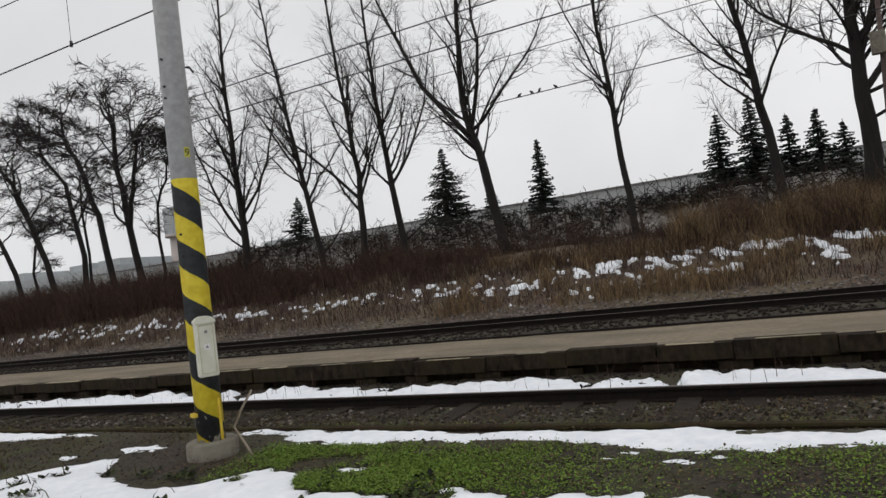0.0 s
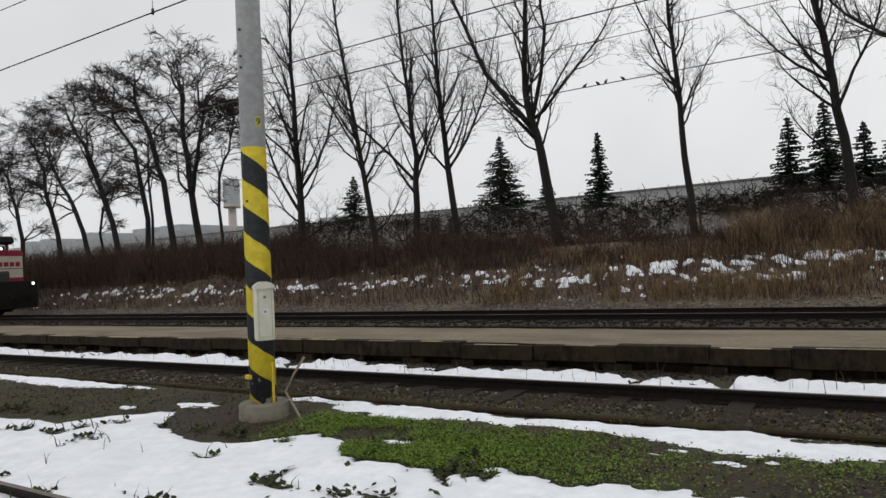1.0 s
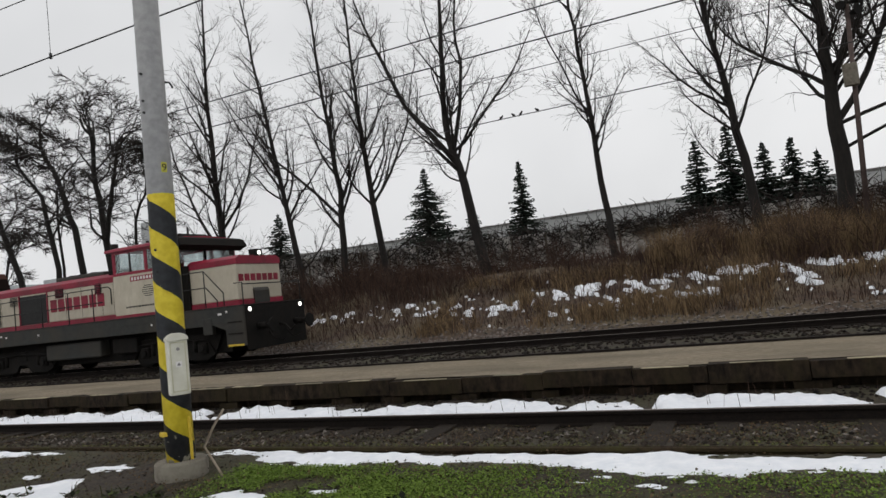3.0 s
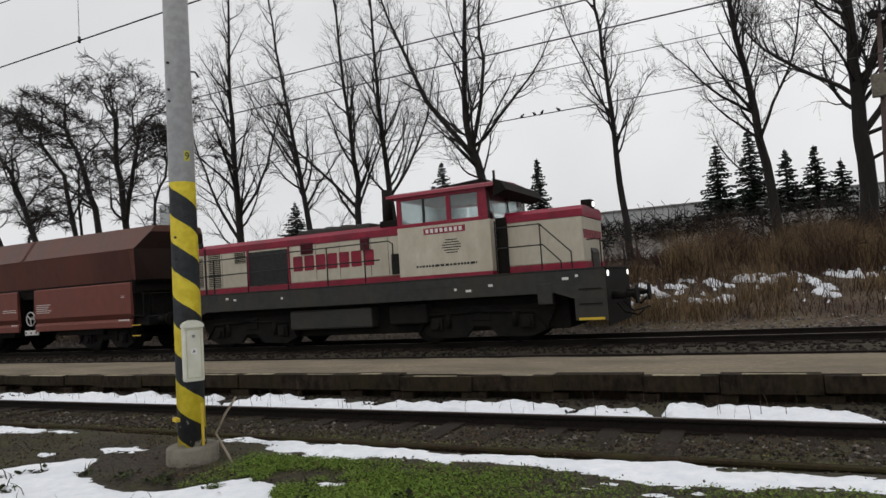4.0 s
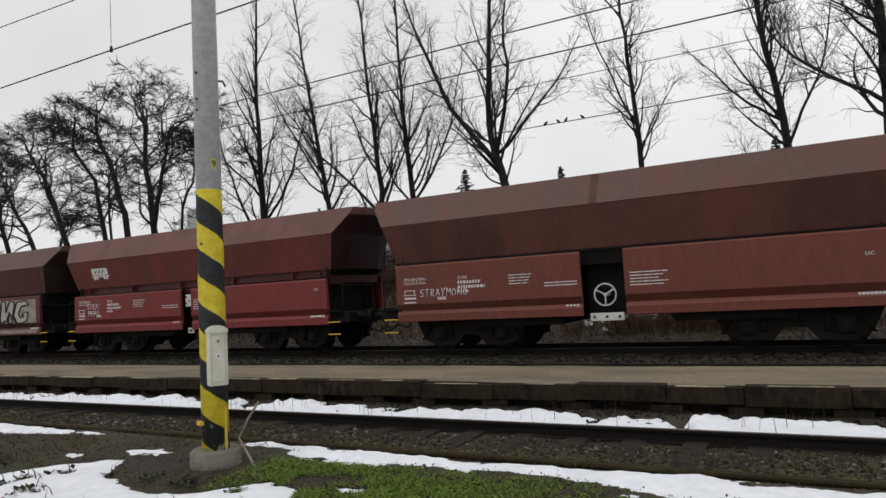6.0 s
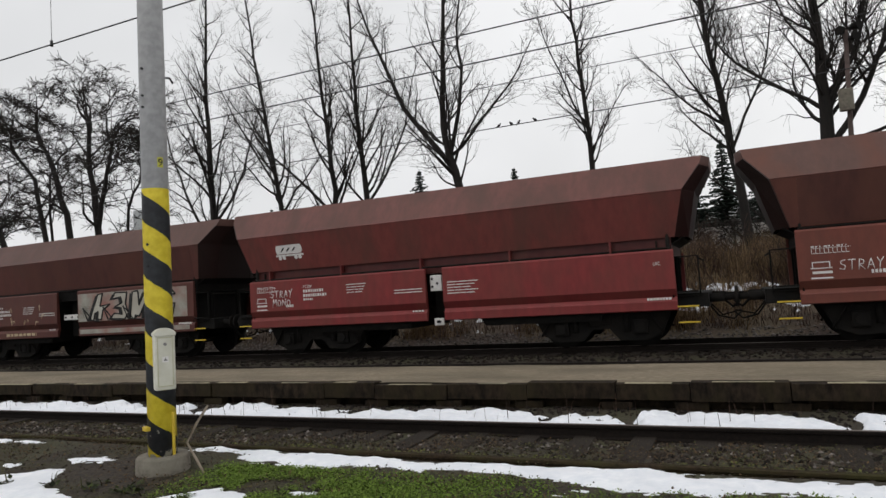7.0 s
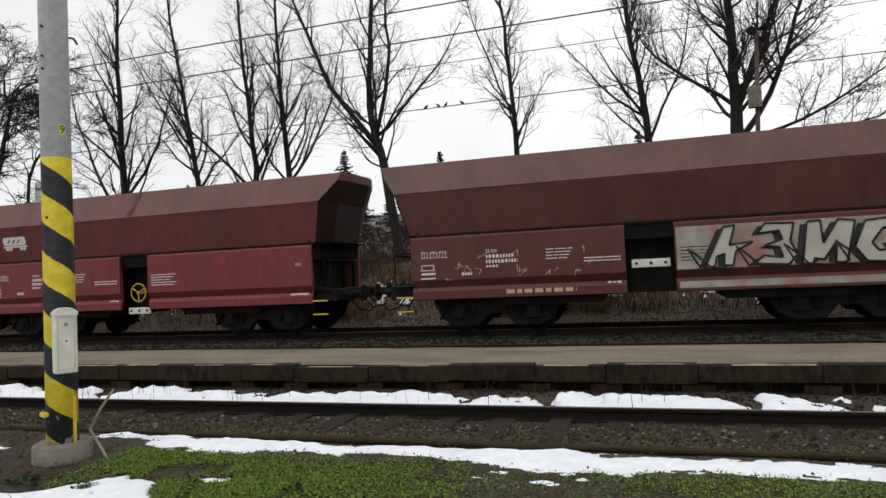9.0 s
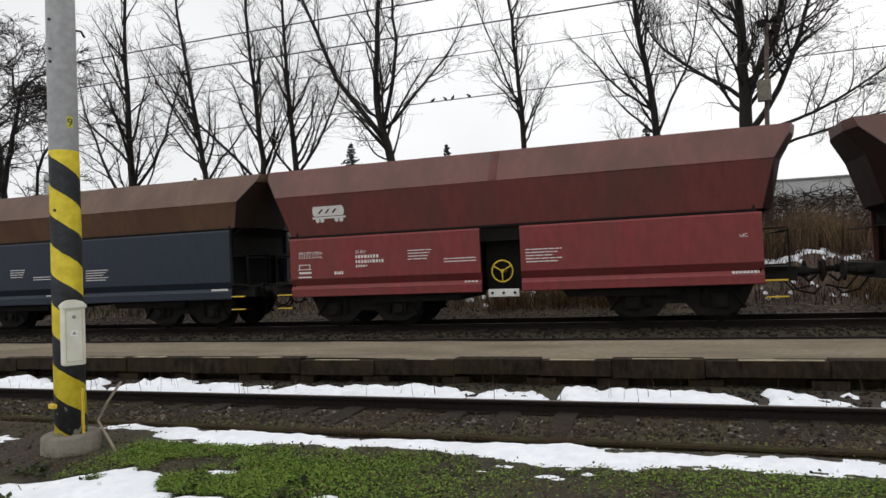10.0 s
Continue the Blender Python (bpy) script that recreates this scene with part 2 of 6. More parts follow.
def box(bm, x0, x1, y0, y1, z0, z1, bevel=0.0):
    b2 = bmesh.new()
    bmesh.ops.create_cube(b2, size=1)
    for v in b2.verts:
        v.co = Vector(((x0 + x1) / 2 + v.co.x * (x1 - x0), (y0 + y1) / 2 + v.co.y * (y1 - y0), (z0 + z1) / 2 + v.co.z * (z1 - z0)))
    if bevel:
        bmesh.ops.bevel(b2, geom=b2.edges[:], offset=bevel, segments=2, affect="EDGES", profile=0.5)
    join(bm, b2)
    return bm


def join(bm, b2):
    me = bpy.data.meshes.new("tmp")
    b2.to_mesh(me)
    b2.free()
    bm.from_mesh(me)
    bpy.data.meshes.remove(me)


def rod(bm, p0, p1, r0, r1=None, seg=8):
    """A round bar from p0 to p1."""
    r1 = r0 if r1 is None else r1
    p0, p1 = Vector(p0), Vector(p1)
    d = (p1 - p0).normalized()
    a = d.orthogonal().normalized()
    b = d.cross(a)
    rings = []
    for p, r in ((p0, r0), (p1, r1)):
        rings.append([bm.verts.new(p + (a * math.cos(2 * math.pi * i / seg) + b * math.sin(2 * math.pi * i / seg)) * r) for i in range(seg)])
    for i in range(seg):
        j = (i + 1) % seg
        f = bm.faces.new((rings[0][i], rings[0][j], rings[1][j], rings[1][i]))
        f.smooth = True
    bm.faces.new(rings[0][::-1])
    bm.faces.new(rings[1])
    return bm


def tube(bm, pts, r, seg=6):
    """One bent round bar through pts."""
    P = [Vector(p) for p in pts]
    rings = []
    for i, p in enumerate(P):
        d = (P[min(i + 1, len(P) - 1)] - P[max(i - 1, 0)]).normalized()
        a = d.cross(Vector((0.31, 0.87, 0.38))).normalized()
        b = d.cross(a)
        rings.append([bm.verts.new(p + (a * math.cos(2 * math.pi * k / seg) + b * math.sin(2 * math.pi * k / seg)) * r) for k in range(seg)])
    for u, v in zip(rings, rings[1:]):
        for k in range(seg):
            bm.faces.new((u[k], u[(k + 1) % seg], v[(k + 1) % seg], v[k])).smooth = True
    bm.faces.new(rings[0][::-1])
    bm.faces.new(rings[-1])
    return bm


def hull_prism(bm, outline, y0, y1):
    """A flat x-z outline given thickness along y."""
    a = [bm.verts.new((x, y0, z)) for x, z in outline]
    b = [bm.verts.new((x, y1, z)) for x, z in outline]
    n = len(outline)
    bm.faces.new(a)
    bm.faces.new(b[::-1])
    for i in range(n):
        j = (i + 1) % n
        bm.faces.new((a[j], a[i], b[i], b[j]))
    bmesh.ops.recalc_face_normals(bm, faces=bm.faces[:])
    return bm


def extrude_profile(bm, profile, x0, x1):
    """A y-z profile drawn out along x."""
    a = [bm.verts.new((x0, y, z)) for y, z in profile]
    b = [bm.verts.new((x1, y, z)) for y, z in profile]
    n = len(profile)
    bm.faces.new(a)
    bm.faces.new(b[::-1])
    for i in range(n):
        j = (i + 1) % n
        bm.faces.new((a[j], a[i], b[i], b[j]))
    bmesh.ops.recalc_face_normals(bm, faces=bm.faces[:])
    return bm


def vnoise(x, y, seed=0):
    """Smooth value noise from 0 to 1 on arrays."""
    xi, yi = np.floor(x).astype(np.int64), np.floor(y).astype(np.int64)
    fx, fy = x - xi, y - yi
    fx, fy = fx * fx * (3 - 2 * fx), fy * fy * (3 - 2 * fy)

    def h(a, b):
        k = (a * 374761393 + b * 668265263 + seed * 974634777) & 0xFFFFFFFF
        k = ((k ^ (k >> 13)) * 1274126177) & 0xFFFFFFFF
        return ((k ^ (k >> 16)) & 0xFFFF) / 65535.0

    return (h(xi, yi) * (1 - fx) + h(xi + 1, yi) * fx) * (1 - fy) + (h(xi, yi + 1) * (1 - fx) + h(xi + 1, yi + 1) * fx) * fy


def fnoise(x, y, seed=0, octaves=4):
    x, y = np.asarray(x, float), np.asarray(y, float)
    v, a, s = 0, 0.5, 0
    for i in range(octaves):
        v, s = v + a * vnoise(x * 2 ** i, y * 2 ** i, seed + i), s + a
        a *= 0.5
    return v / s


RAIL_N, RAIL_F = 6.2, 7.7          # the empty track
TR_N, TR_F, TR_Z = 16.18, 17.68, 0.04   # the train's track
TR_MID = (TR_N + TR_F) / 2


def ground_z(x, y):
    x, y = np.asarray(x, float), np.asarray(y, float)
    ys = [-60, 0, 2.4, 3.3, 4.6, 6.1, 6.3, 7.5, 7.8, 9.1, 11.0, 15.0, 15.6, 18.3, 19.0, 22.0, 25.0, 28.0, 60, 3000]
    zs = [-0.15, -0.15, -0.1, -0.1, -0.09, -0.028, -0.10, -0.15, -0.15, -0.12, -0.2, -0.2, -0.13, -0.13, 0.0, 1.0, 1.8, 1.95, 2.2, 2.2]
    z = np.interp(y, ys, zs)
    z = z + (fnoise(x * 1.3, y * 1.3, 3) - 0.5) * 0.05 + np.clip((y - 19) / 3, 0, 1) * (fnoise(x * 0.45, y * 0.45, 9) - 0.5) * 0.5
    return z


# ---- the ground, one sheet ----
def axis(parts_):
    out = []
    for a, b, st in parts_:
        out += list(np.arange(a, b, st))
    return np.array(out + [parts_[-1][1]])


def sheet(name, xs, ys, zf, material, keep=None):
    X, Y = np.meshgrid(xs, ys)
    Z = zf(X, Y)
    n = len(xs)
    idx = np.arange(X.size).reshape(X.shape)
    q = np.stack([idx[:-1, :-1], idx[:-1, 1:], idx[1:, 1:], idx[1:, :-1]], -1).reshape(-1, 4)
    V = np.stack([X.ravel(), Y.ravel(), Z.ravel()], 1)
    if keep is not None:
        k = keep[:-1, :-1] | keep[1:, 1:] | keep[:-1, 1:] | keep[1:, :-1]
        q = q[k.ravel()]
        used = np.unique(q)
        remap = np.zeros(len(V), int)
        remap[used] = np.arange(len(used))
        V, q = V[used], remap[q]
    return raw(name, V.tolist(), q.tolist(), material, smooth=True)


gx = axis([(-3000, -300, 300), (-300, -60, 12), (-60, -16, 0.6), (-16, 7, 0.12), (7, 30, 0.8), (30, 300, 15), (300, 3000, 300)])
gy1 = axis([(-300, -20, 20), (-20, 2, 0.5), (2, 11, 0.1), (11, 18.6, 0.3)])
tagged(sheet("ground", gx, gy1, ground_z, M_SOIL), "brown soil with moss beside the rails", "ground", kind="structure")
gy2 = axis([(18.6, 30, 0.2), (30, 60, 3), (60, 300, 20), (300, 3000, 300)])
tagged(sheet("ground_bank", axis([(-3000, -300, 300), (-300, -60, 12), (-60, 12, 0.25), (12, 60, 1.5), (60, 300, 15), (300, 3000, 300)]), gy2, ground_z, M_SLOPE),
       "rising bank covered in brown leaf litter", "bank", kind="structure")


# ---- snow lying on the ground ----
def snow_sheet(name, x0, x1, y0, y1, step, maskf, thick, label, zf=ground_z):
    xs, ys = np.arange(x0, x1, step), np.arange(y0, y1, step)
    X, Y = np.meshgrid(xs, ys)
    m = maskf(X, Y)
    ob = sheet(name, xs, ys, lambda a, b: zf(a, b) - 0.012 + thick * np.clip(m * 6 + 0.1, -0.4, 1) * (0.75 + 0.5 * fnoise(a * 3, b * 3, 21)), M_SNOW, m > 0)
    return tagged(ob, label, "snow", kind="stuff")


def front_mask(X, Y):
    edge = np.interp(X, [-14, -8.74, -8.28, -7.53, -7.14, -6.76, -6.5, -6.22, -5.71, -5.25, -4.75, -4.58, -4.37, -3.96, -3.76, -3.4, -2.84, -2.5, -1.9, -1.35, -1.14, -0.95, -0.25, 3],
                     [4.3, 4.38, 4.47, 4.51, 4.94, 5.25, 5.2, 4.66, 4.61, 4.5, 4.67, 4.86, 5.05, 4.94, 4.69, 4.61, 4.6, 4.74, 4.67, 4.77, 4.68, 4.79, 4.78, 4.85])
    w = (fnoise(X * 3.5, Y * 3.5, 5, 5) - 0.5) * 0.26 + (fnoise(X * 12, Y * 16, 6, 3) - 0.5) * 0.14
    holes = np.clip(fnoise(X * 3.4, Y * 3.4, 31, 4) - 0.655, 0, 1) * 14 * np.clip((Y - 2.4) / 1.2, 0, 1)
    rim = np.minimum((Y + 2.2) * 0.5, np.minimum((4.3 - X) * 0.5, (X + 15.0) * 0.5)) + (fnoise(X * 1.2, Y * 1.2, 7, 4) - 0.5) * 0.9
    return np.minimum(edge - Y + w - holes, rim)


def strip_mask(X, Y):
    up = np.interp(X, [-16, -12, -10.2, -8.4, -7.6, -6.6, -5.85, -5.22, -3.6, -1.6, -1.13, -0.91, -0.48, 0.1, 1.5, 5], [6.2, 6.2, 6.22, 6.0, 5.8, 5.95, 6.05, 6.18, 6.15, 6.1, 6.2, 6.2, 6.09, 6.05, 6.08, 6.1])
    lo = np.interp(X, [-16, -12, -10.7, -9.8, -8.4, -7.6, -6.6, -5.4, -4.67, -3.83, -3.36, -2.78, -2.17, -1.86, -1.52, -1.03, -0.28, 0.2, 1.5, 5], [5.95, 5.87, 5.72, 5.68, 5.96, 5.95, 6.0, 5.95, 5.78, 5.63, 5.75, 5.79, 5.76, 5.86, 5.7, 5.63, 5.54, 5.7, 5.65, 5.65])
    m = (up - lo) / 2 - np.abs(Y - (up + lo) / 2)
    for cx, cy, rx, ry in ((-1.48, 5.24, 0.08, 0.035), (-0.82, 5.39, 0.14, 0.05), (-0.55, 5.45, 0.05, 0.03), (-2.46, 5.58, 0.06, 0.03), (-1.35, 5.4, 0.13, 0.03), (-6.6, 5.48, 0.3, 0.09), (-3.48, 5.04, 0.16, 0.05), (-7.5, 5.18, 0.12, 0.05), (-1.2, 5.52, 0.16, 0.05)):
        m = np.maximum(m, 0.08 - 0.08 * np.hypot((X - cx) / rx, (Y - cy) / ry))
    return m + (fnoise(X * 3.0, Y * 6, 11, 5) - 0.45) * 0.27 + (fnoise(X * 9, Y * 26, 12, 4) - 0.5) * 0.22


def bank_mask(X, Y):
    half = 0.47 - np.clip(fnoise(X * 1.1, Y * 0.3, 17, 3) - 0.62, 0, 1) * 2.0
    for gap, wide in ((-1.22, 0.12), (1.05, 0.13)):
        half = half - (0.25 + 0.5 * fnoise(X * 6, Y * 6, 29)) * np.exp(-((X - gap + 0.25 * (Y - 8.4)) / wide) ** 2)
    return half - np.abs(Y - 8.38) + (fnoise(X * 3.5, Y * 3.5, 23, 5) - 0.5) * 0.7


snow_sheet("snow_cover", -16, 5.0, -3.2, 6.2, 0.045, front_mask, 0.035, "white snow cover with dark weeds poking through")
snow_sheet("snow_strip", -16, 5, 4.95, 6.3, 0.03, strip_mask, 0.03, "thin broken strip of snow along the rail")
snow_sheet("snow_ridge", -22, 9, 7.78, 9.12, 0.04, bank_mask, 0.075, "lumpy ridge of snow between rail and platform",
           lambda a, b: ground_z(a, b) - 0.005 + 0.2 * (fnoise(a * 1.3, b * 0.5, 41, 4) - 0.5) + 0.09 * (fnoise(a * 7, b * 7, 43) - 0.5) + 0.005)


def slope_mask(X, Y):
    m = np.full(X.shape, -1.0)
    for cx, cy, rx, ry in ((-3.2, 21.5, 0.55, 0.6), (-2.95, 22.1, 0.5, 0.28), (-5.2, 21.8, 1.1, 0.35), (-7.35, 21.1, 0.42, 0.35), (-8.6, 20.9, 0.8, 0.3),
                           (-2.3, 22.5, 0.6, 0.25), (-0.6, 22.3, 0.9, 0.3), (0.9, 22.4, 1.0, 0.28), (1.2, 21.4, 0.22, 0.5), (2.0, 22.5, 0.7, 0.25),
                           (-14.3, 21.7, 1.4, 0.35), (-12.6, 22.0, 1.6, 0.35), (-16.3, 21.3, 1.2, 0.3), (-27, 21.1, 2.5, 0.35), (-20, 21.6, 2.5, 0.35),
                           (-1.8, 20.6, 0.7, 0.2), (-10.5, 21.4, 1.0, 0.3), (3.6, 22.6, 0.8, 0.25), (5.0, 22.8, 0.6, 0.3), (-33, 21.6, 3, 0.3)):
        m = np.maximum(m, 1 - np.hypot((X - cx) / rx, (Y - cy) / ry) * 0.72)
    return m * 0.8 - np.interp(X, [-12, -7], [0.4, 0]) + (fnoise(X * 3.6 + Y * 2.6, Y * 3.0 - X * 0.8, 51, 5) - 0.612) * 5.8


snow_sheet("snow_patches", -40, 7, 19.6, 23.4, 0.06, slope_mask, 0.09, "scattered patches of old snow on the bank")


# ---- tracks ----
def rail_bm(x0, x1):
    bm = bmesh.new()
    prof = [(-0.065, -0.15), (0.065, -0.15), (0.065, -0.138), (0.012, -0.125), (0.012, -0.04), (0.036, -0.03), (0.036, -0.006), (0.026, 0.0),
            (-0.026, 0.0), (-0.036, -0.006), (-0.036, -0.03), (-0.012, -0.04), (-0.012, -0.125), (-0.065, -0.138)]
    return extrude_profile(bm, prof, x0, x1)


def track(y0, y1, z, label, name, sleepers=True, seed=1, sunken=False):
    t = tagged(new(name), label, "railway track", kind="structure")
    t.location = (0, 0, 0)
    for y in (y0, y1):
        rusty = sunken and y == y0
        r = part("rail", rail_bm(-260, 160), M_RAILRUST if rusty else M_RAIL, t)
        r.location = (0, y, z)
        bm = bmesh.new()
        box(bm, -260, 160, -0.022 if not rusty else -0.006, 0.022 if not rusty else 0.012, 0.0005, 0.003)
        h = part("rail_head", bm, M_RAILTOP if not rusty else M_RAILRUST, t, "worn rail head")
        h.location = (0, y, z)
    if sleepers:
        bm = bmesh.new()
        box(bm, -0.12, 0.12, -1.25, 1.25, -0.1, 0.0, 0.012)
        me = bpy.data.meshes.new("sleeper")
        bm.to_mesh(me)
        bm.free()
        me.materials.append(M_SLEEPER)
        rnd = random.Random(seed)
        for i in range(70):
            s = new("sleeper", me)
            s.parent = t
            s.location = (-32 + i * 0.62 + rnd.uniform(-0.02, 0.02), (y0 + y1) / 2 + rnd.uniform(-0.03, 0.03), z - (0.12 if sunken else 0.135) + rnd.uniform(-0.012, 0.006))
            s.rotation_euler = (0, 0, rnd.uniform(-0.02, 0.02))
    return t


track(RAIL_N, RAIL_F, 0.0, "rusty railway track half sunk in dirt", "track_near", True, 2, True)
track(TR_N, TR_F, TR_Z, "dark railway track beyond the platform", "track_far", True, 3)
track(1.35, 2.85, 0.0, "rusty railway track in snow", "track_front", False, 4)


def stones(name, n, area, size, material, seed, label, sink=0.3, weight=None):
    rnd = np.random.RandomState(seed)
    base = np.array([(0, 0, 1), (0.9, 0, 0.1), (0.1, 0.9, -0.1), (-0.9, 0.1, 0.1), (0, -0.9, 0), (0, 0.1, -0.8)])
    tri = [(0, 1, 2), (0, 2, 3), (0, 3, 4), (0, 4, 1), (5, 2, 1), (5, 3, 2), (5, 4, 3), (5, 1, 4)]
    x = rnd.uniform(area[0], area[1], n)
    y = rnd.uniform(area[2], area[3], n)
    z = ground_z(x, y)
    V, F = [], []
    for i in range(n):
        s = size * rnd.uniform(0.5, 1.4)
        a = rnd.uniform(0, 6.28)
        c, sn = math.cos(a), math.sin(a)
        p = base * rnd.uniform(0.65, 1.25, (6, 3)) * s * np.array([1.2, 1, 0.75])
        q = np.stack([p[:, 0] * c - p[:, 1] * sn + x[i], p[:, 0] * sn + p[:, 1] * c + y[i], p[:, 2] + z[i] + s * (0.5 - sink)], 1)
        k = len(V)
        V += q.tolist()
        F += [(k + a_, k + b_, k + c_) for a_, b_, c_ in tri]
    return tagged(raw(name, V, F, material), label, "ballast", kind="stuff")


stones("ballast", 9000, (-24, 8, 6.3, 7.62), 0.026, M_STONE, 1, "small dark ballast stones between the rails")
stones("ballast_strip", 5000, (-40, 12, 14.25, 14.95), 0.04, M_STONE_LIGHT, 2, "grey-brown gravel strip behind the platform")
stones("ballast_far", 11000, (-45, 14, 14.9, 18.7), 0.05, M_STONE_OILSHADE, 6, "oily ballast stones of the far track, darkened for shade")
stones("bank_foot_stones", 5000, (-36, 10, 18.1, 19.5), 0.045, M_STONE_PALE, 8, "pale grey stones at the foot of the bank")
stones("pale_chips", 760, (-18, 7, 6.75, 7.55), 0.026, M_STONE_PALE, 12, "scattered pale stones in the track bed")
stones("ballast_edge", 3200, (-18, 8, 7.85, 9.25), 0.03, M_STONE_OILSHADE, 14, "dark dirty stones along the foot of the platform")
stones("loose_stones", 2500, (-16, 6, 4.6, 6.3), 0.014, M_STONE, 3, "loose small stones on the dirt")


# ---- the low island platform ----
def platform():
    p = tagged(new("platform"), "low earth-topped island platform with mossy concrete edge", "platform", kind="structure")
    xs = axis([(-260, -60, 20), (-60, -14, 0.8), (-14, 8, 0.12), (8, 160, 8)])
    top = sheet("platform_top", xs, axis([(9.32, 11.17, 0.12)]), lambda a, b: 0.215 + (fnoise(a * 1.1, b * 2, 61) - 0.5) * 0.03 + 0.02 * np.clip((b - 9.3) / 1.8, 0, 1), M_PLATFORM)
    top.parent = p
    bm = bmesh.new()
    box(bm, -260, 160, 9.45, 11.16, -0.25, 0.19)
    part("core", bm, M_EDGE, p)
    bm = bmesh.new()
    box(bm, -260, 160, 11.162, 11.22, -0.25, 0.268, 0.01)
    part("rear_kerb", bm, M_RAIL, p, "dark rear kerb")
    rnd = random.Random(5)
    x = -48.0
    while x < 16:
        w = rnd.choice((0.92, 1.06, 1.12, 1.2, 1.36))
        bm = bmesh.new()
        dy, dz = rnd.uniform(-0.028, 0.028), rnd.uniform(-0.022, 0.012)
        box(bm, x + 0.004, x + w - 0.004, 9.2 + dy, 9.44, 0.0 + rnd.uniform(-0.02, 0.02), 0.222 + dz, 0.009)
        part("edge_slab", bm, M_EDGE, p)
        if rnd.random() < 0.8:
            bm = bmesh.new()
            u = x + rnd.uniform(0.02, 0.4) * w
            box(bm, u, u + (x + w - u) * rnd.uniform(0.45, 0.97), 9.203 + dy, 9.203 + dy + rnd.uniform(0.04, 0.12), 0.2245 + dz, 0.231 + dz, 0.002)
            part("coping", bm, M_COPING, p, "pale worn coping strip")
        bm = bmesh.new()
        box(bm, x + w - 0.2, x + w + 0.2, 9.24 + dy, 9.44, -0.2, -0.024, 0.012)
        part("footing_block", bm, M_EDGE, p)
        x += w
    for a, b in ((-260, -48), (16.3, 160)):
        bm = bmesh.new()
        box(bm, a, b, 9.2, 9.44, -0.2, 0.225, 0.01)
        part("edge_slab", bm, M_EDGE, p)


platform()


# ---- the striped pole ----
def pole():
    p = tagged(new("catenary_pole"), "grey steel pole with yellow and black helical stripes on concrete foot", "pole")
    p.matrix_basis = Matrix.Translation((-5.335, 5.33, 0.0)) @ pose(0, 0, 0, 0, 0.35, 0)
    bm = bmesh.new()
    rod(bm, (0, 0, 0.05), (0, 0, 8.2), 0.137, 0.115, 40)
    part("shaft", bm, M_STRIPES, p)
    bm = bmesh.new()
    n = 40
    prof = [(0.0, 0.105), (0.235, 0.105), (0.252, 0.085), (0.258, -0.2), (0.0, -0.2)]
    rings = [[bm.verts.new((r * math.cos(2 * math.pi * i / n), r * math.sin(2 * math.pi * i / n), z)) for i in range(n)] for r, z in prof[1:4]]
    for a, b in zip(rings, rings[1:]):
        for i in range(n):
            bm.faces.new((a[i], a[(i + 1) % n], b[(i + 1) % n], b[i])).smooth = True
    bm.faces.new(rings[0][::-1])
    bmesh.ops.recalc_face_normals(bm, faces=bm.faces[:])
    part("foot", bm, M_CONCRETE, p, "round cast concrete foot")
    # number mark
    face = math.atan2(-4.9, 5.4) + 0.42
    e = pose(0, 0, 0, 0, 0, math.degrees(face) + 90)

    def on_pole(ob, m):
        ob.matrix_basis = e @ m

    bm = bmesh.new()
    box(bm, -0.028, 0.028, -0.134, -0.127, 2.98, 3.085, 0.002)
    on_pole(part("number_plate", bm, mat("faded_yellow_patch", (0.5, 0.47, 0.05), (0.58, 0.55, 0.1), 20, 0.7, bump=0), p, "small yellow mark"), pose(0, 0, 0))
    cu = bpy.data.curves.new("nine", "FONT")
    cu.body, cu.size, cu.extrude, cu.align_x = "9", 0.105, 0.0015, "CENTER"
    cu.materials.append(M_BLACK)
    ob = new("number_nine", cu)
    ob.parent = p
    ob.matrix_basis = e @ pose(0, -0.136, 2.995, 90, 0, 0)
    # equipment box
    b = part("equipment_box", box(bmesh.new(), -0.095, 0.095, -0.26, -0.135, 0.76, 1.30, 0.016), M_BOX, p, "cream plastic equipment box")
    turn = pose(0, 0, 0, 0, 0, math.degrees(face) + 90 - 14)
    b.matrix_basis = turn
    bm = bmesh.new()
    arc = [(-0.1, 1.29), (-0.1, 1.315), (-0.07, 1.345), (-0.03, 1.36), (0.03, 1.36), (0.07, 1.345), (0.1, 1.315), (0.1, 1.29)]
    hull_prism(bm, arc, -0.275, -0.13)
    part("hood", bm, M_BOX, b)
    bm = bmesh.new()
    for x0, x1, z0, z1 in ((-0.072, 0.072, 0.795, 0.803), (-0.072, 0.072, 1.265, 1.273), (-0.072, -0.064, 0.803, 1.265), (0.064, 0.072, 0.803, 1.265)):
        box(bm, x0, x1, -0.266, -0.258, z0, z1, 0.002)
    part("door_rim", bm, mat("yellowed_rim", (0.42, 0.41, 0.27), (0.5, 0.48, 0.33), 9, 0.6), b)
    bm = bmesh.new()
    rod(bm, (0.0, -0.255, 1.205), (0.0, -0.272, 1.205), 0.016, seg=12)
    part("lock", bm, M_STEEL, b, "small round lock")
    bm = bmesh.new()
    box(bm, -0.028, 0.028, -0.264, -0.2605, 1.03, 1.085)
    part("warning_label", bm, M_WHITE, b, "white warning label")
    bm = bmesh.new()
    hull_prism(bm, [(-0.018, 1.045), (0.018, 1.045), (0.0, 1.076)], -0.2665, -0.2642)
    part("warning_triangle", bm, M_STEEL, b)
    # tag, cable duct and bolt heads
    bm = bmesh.new()
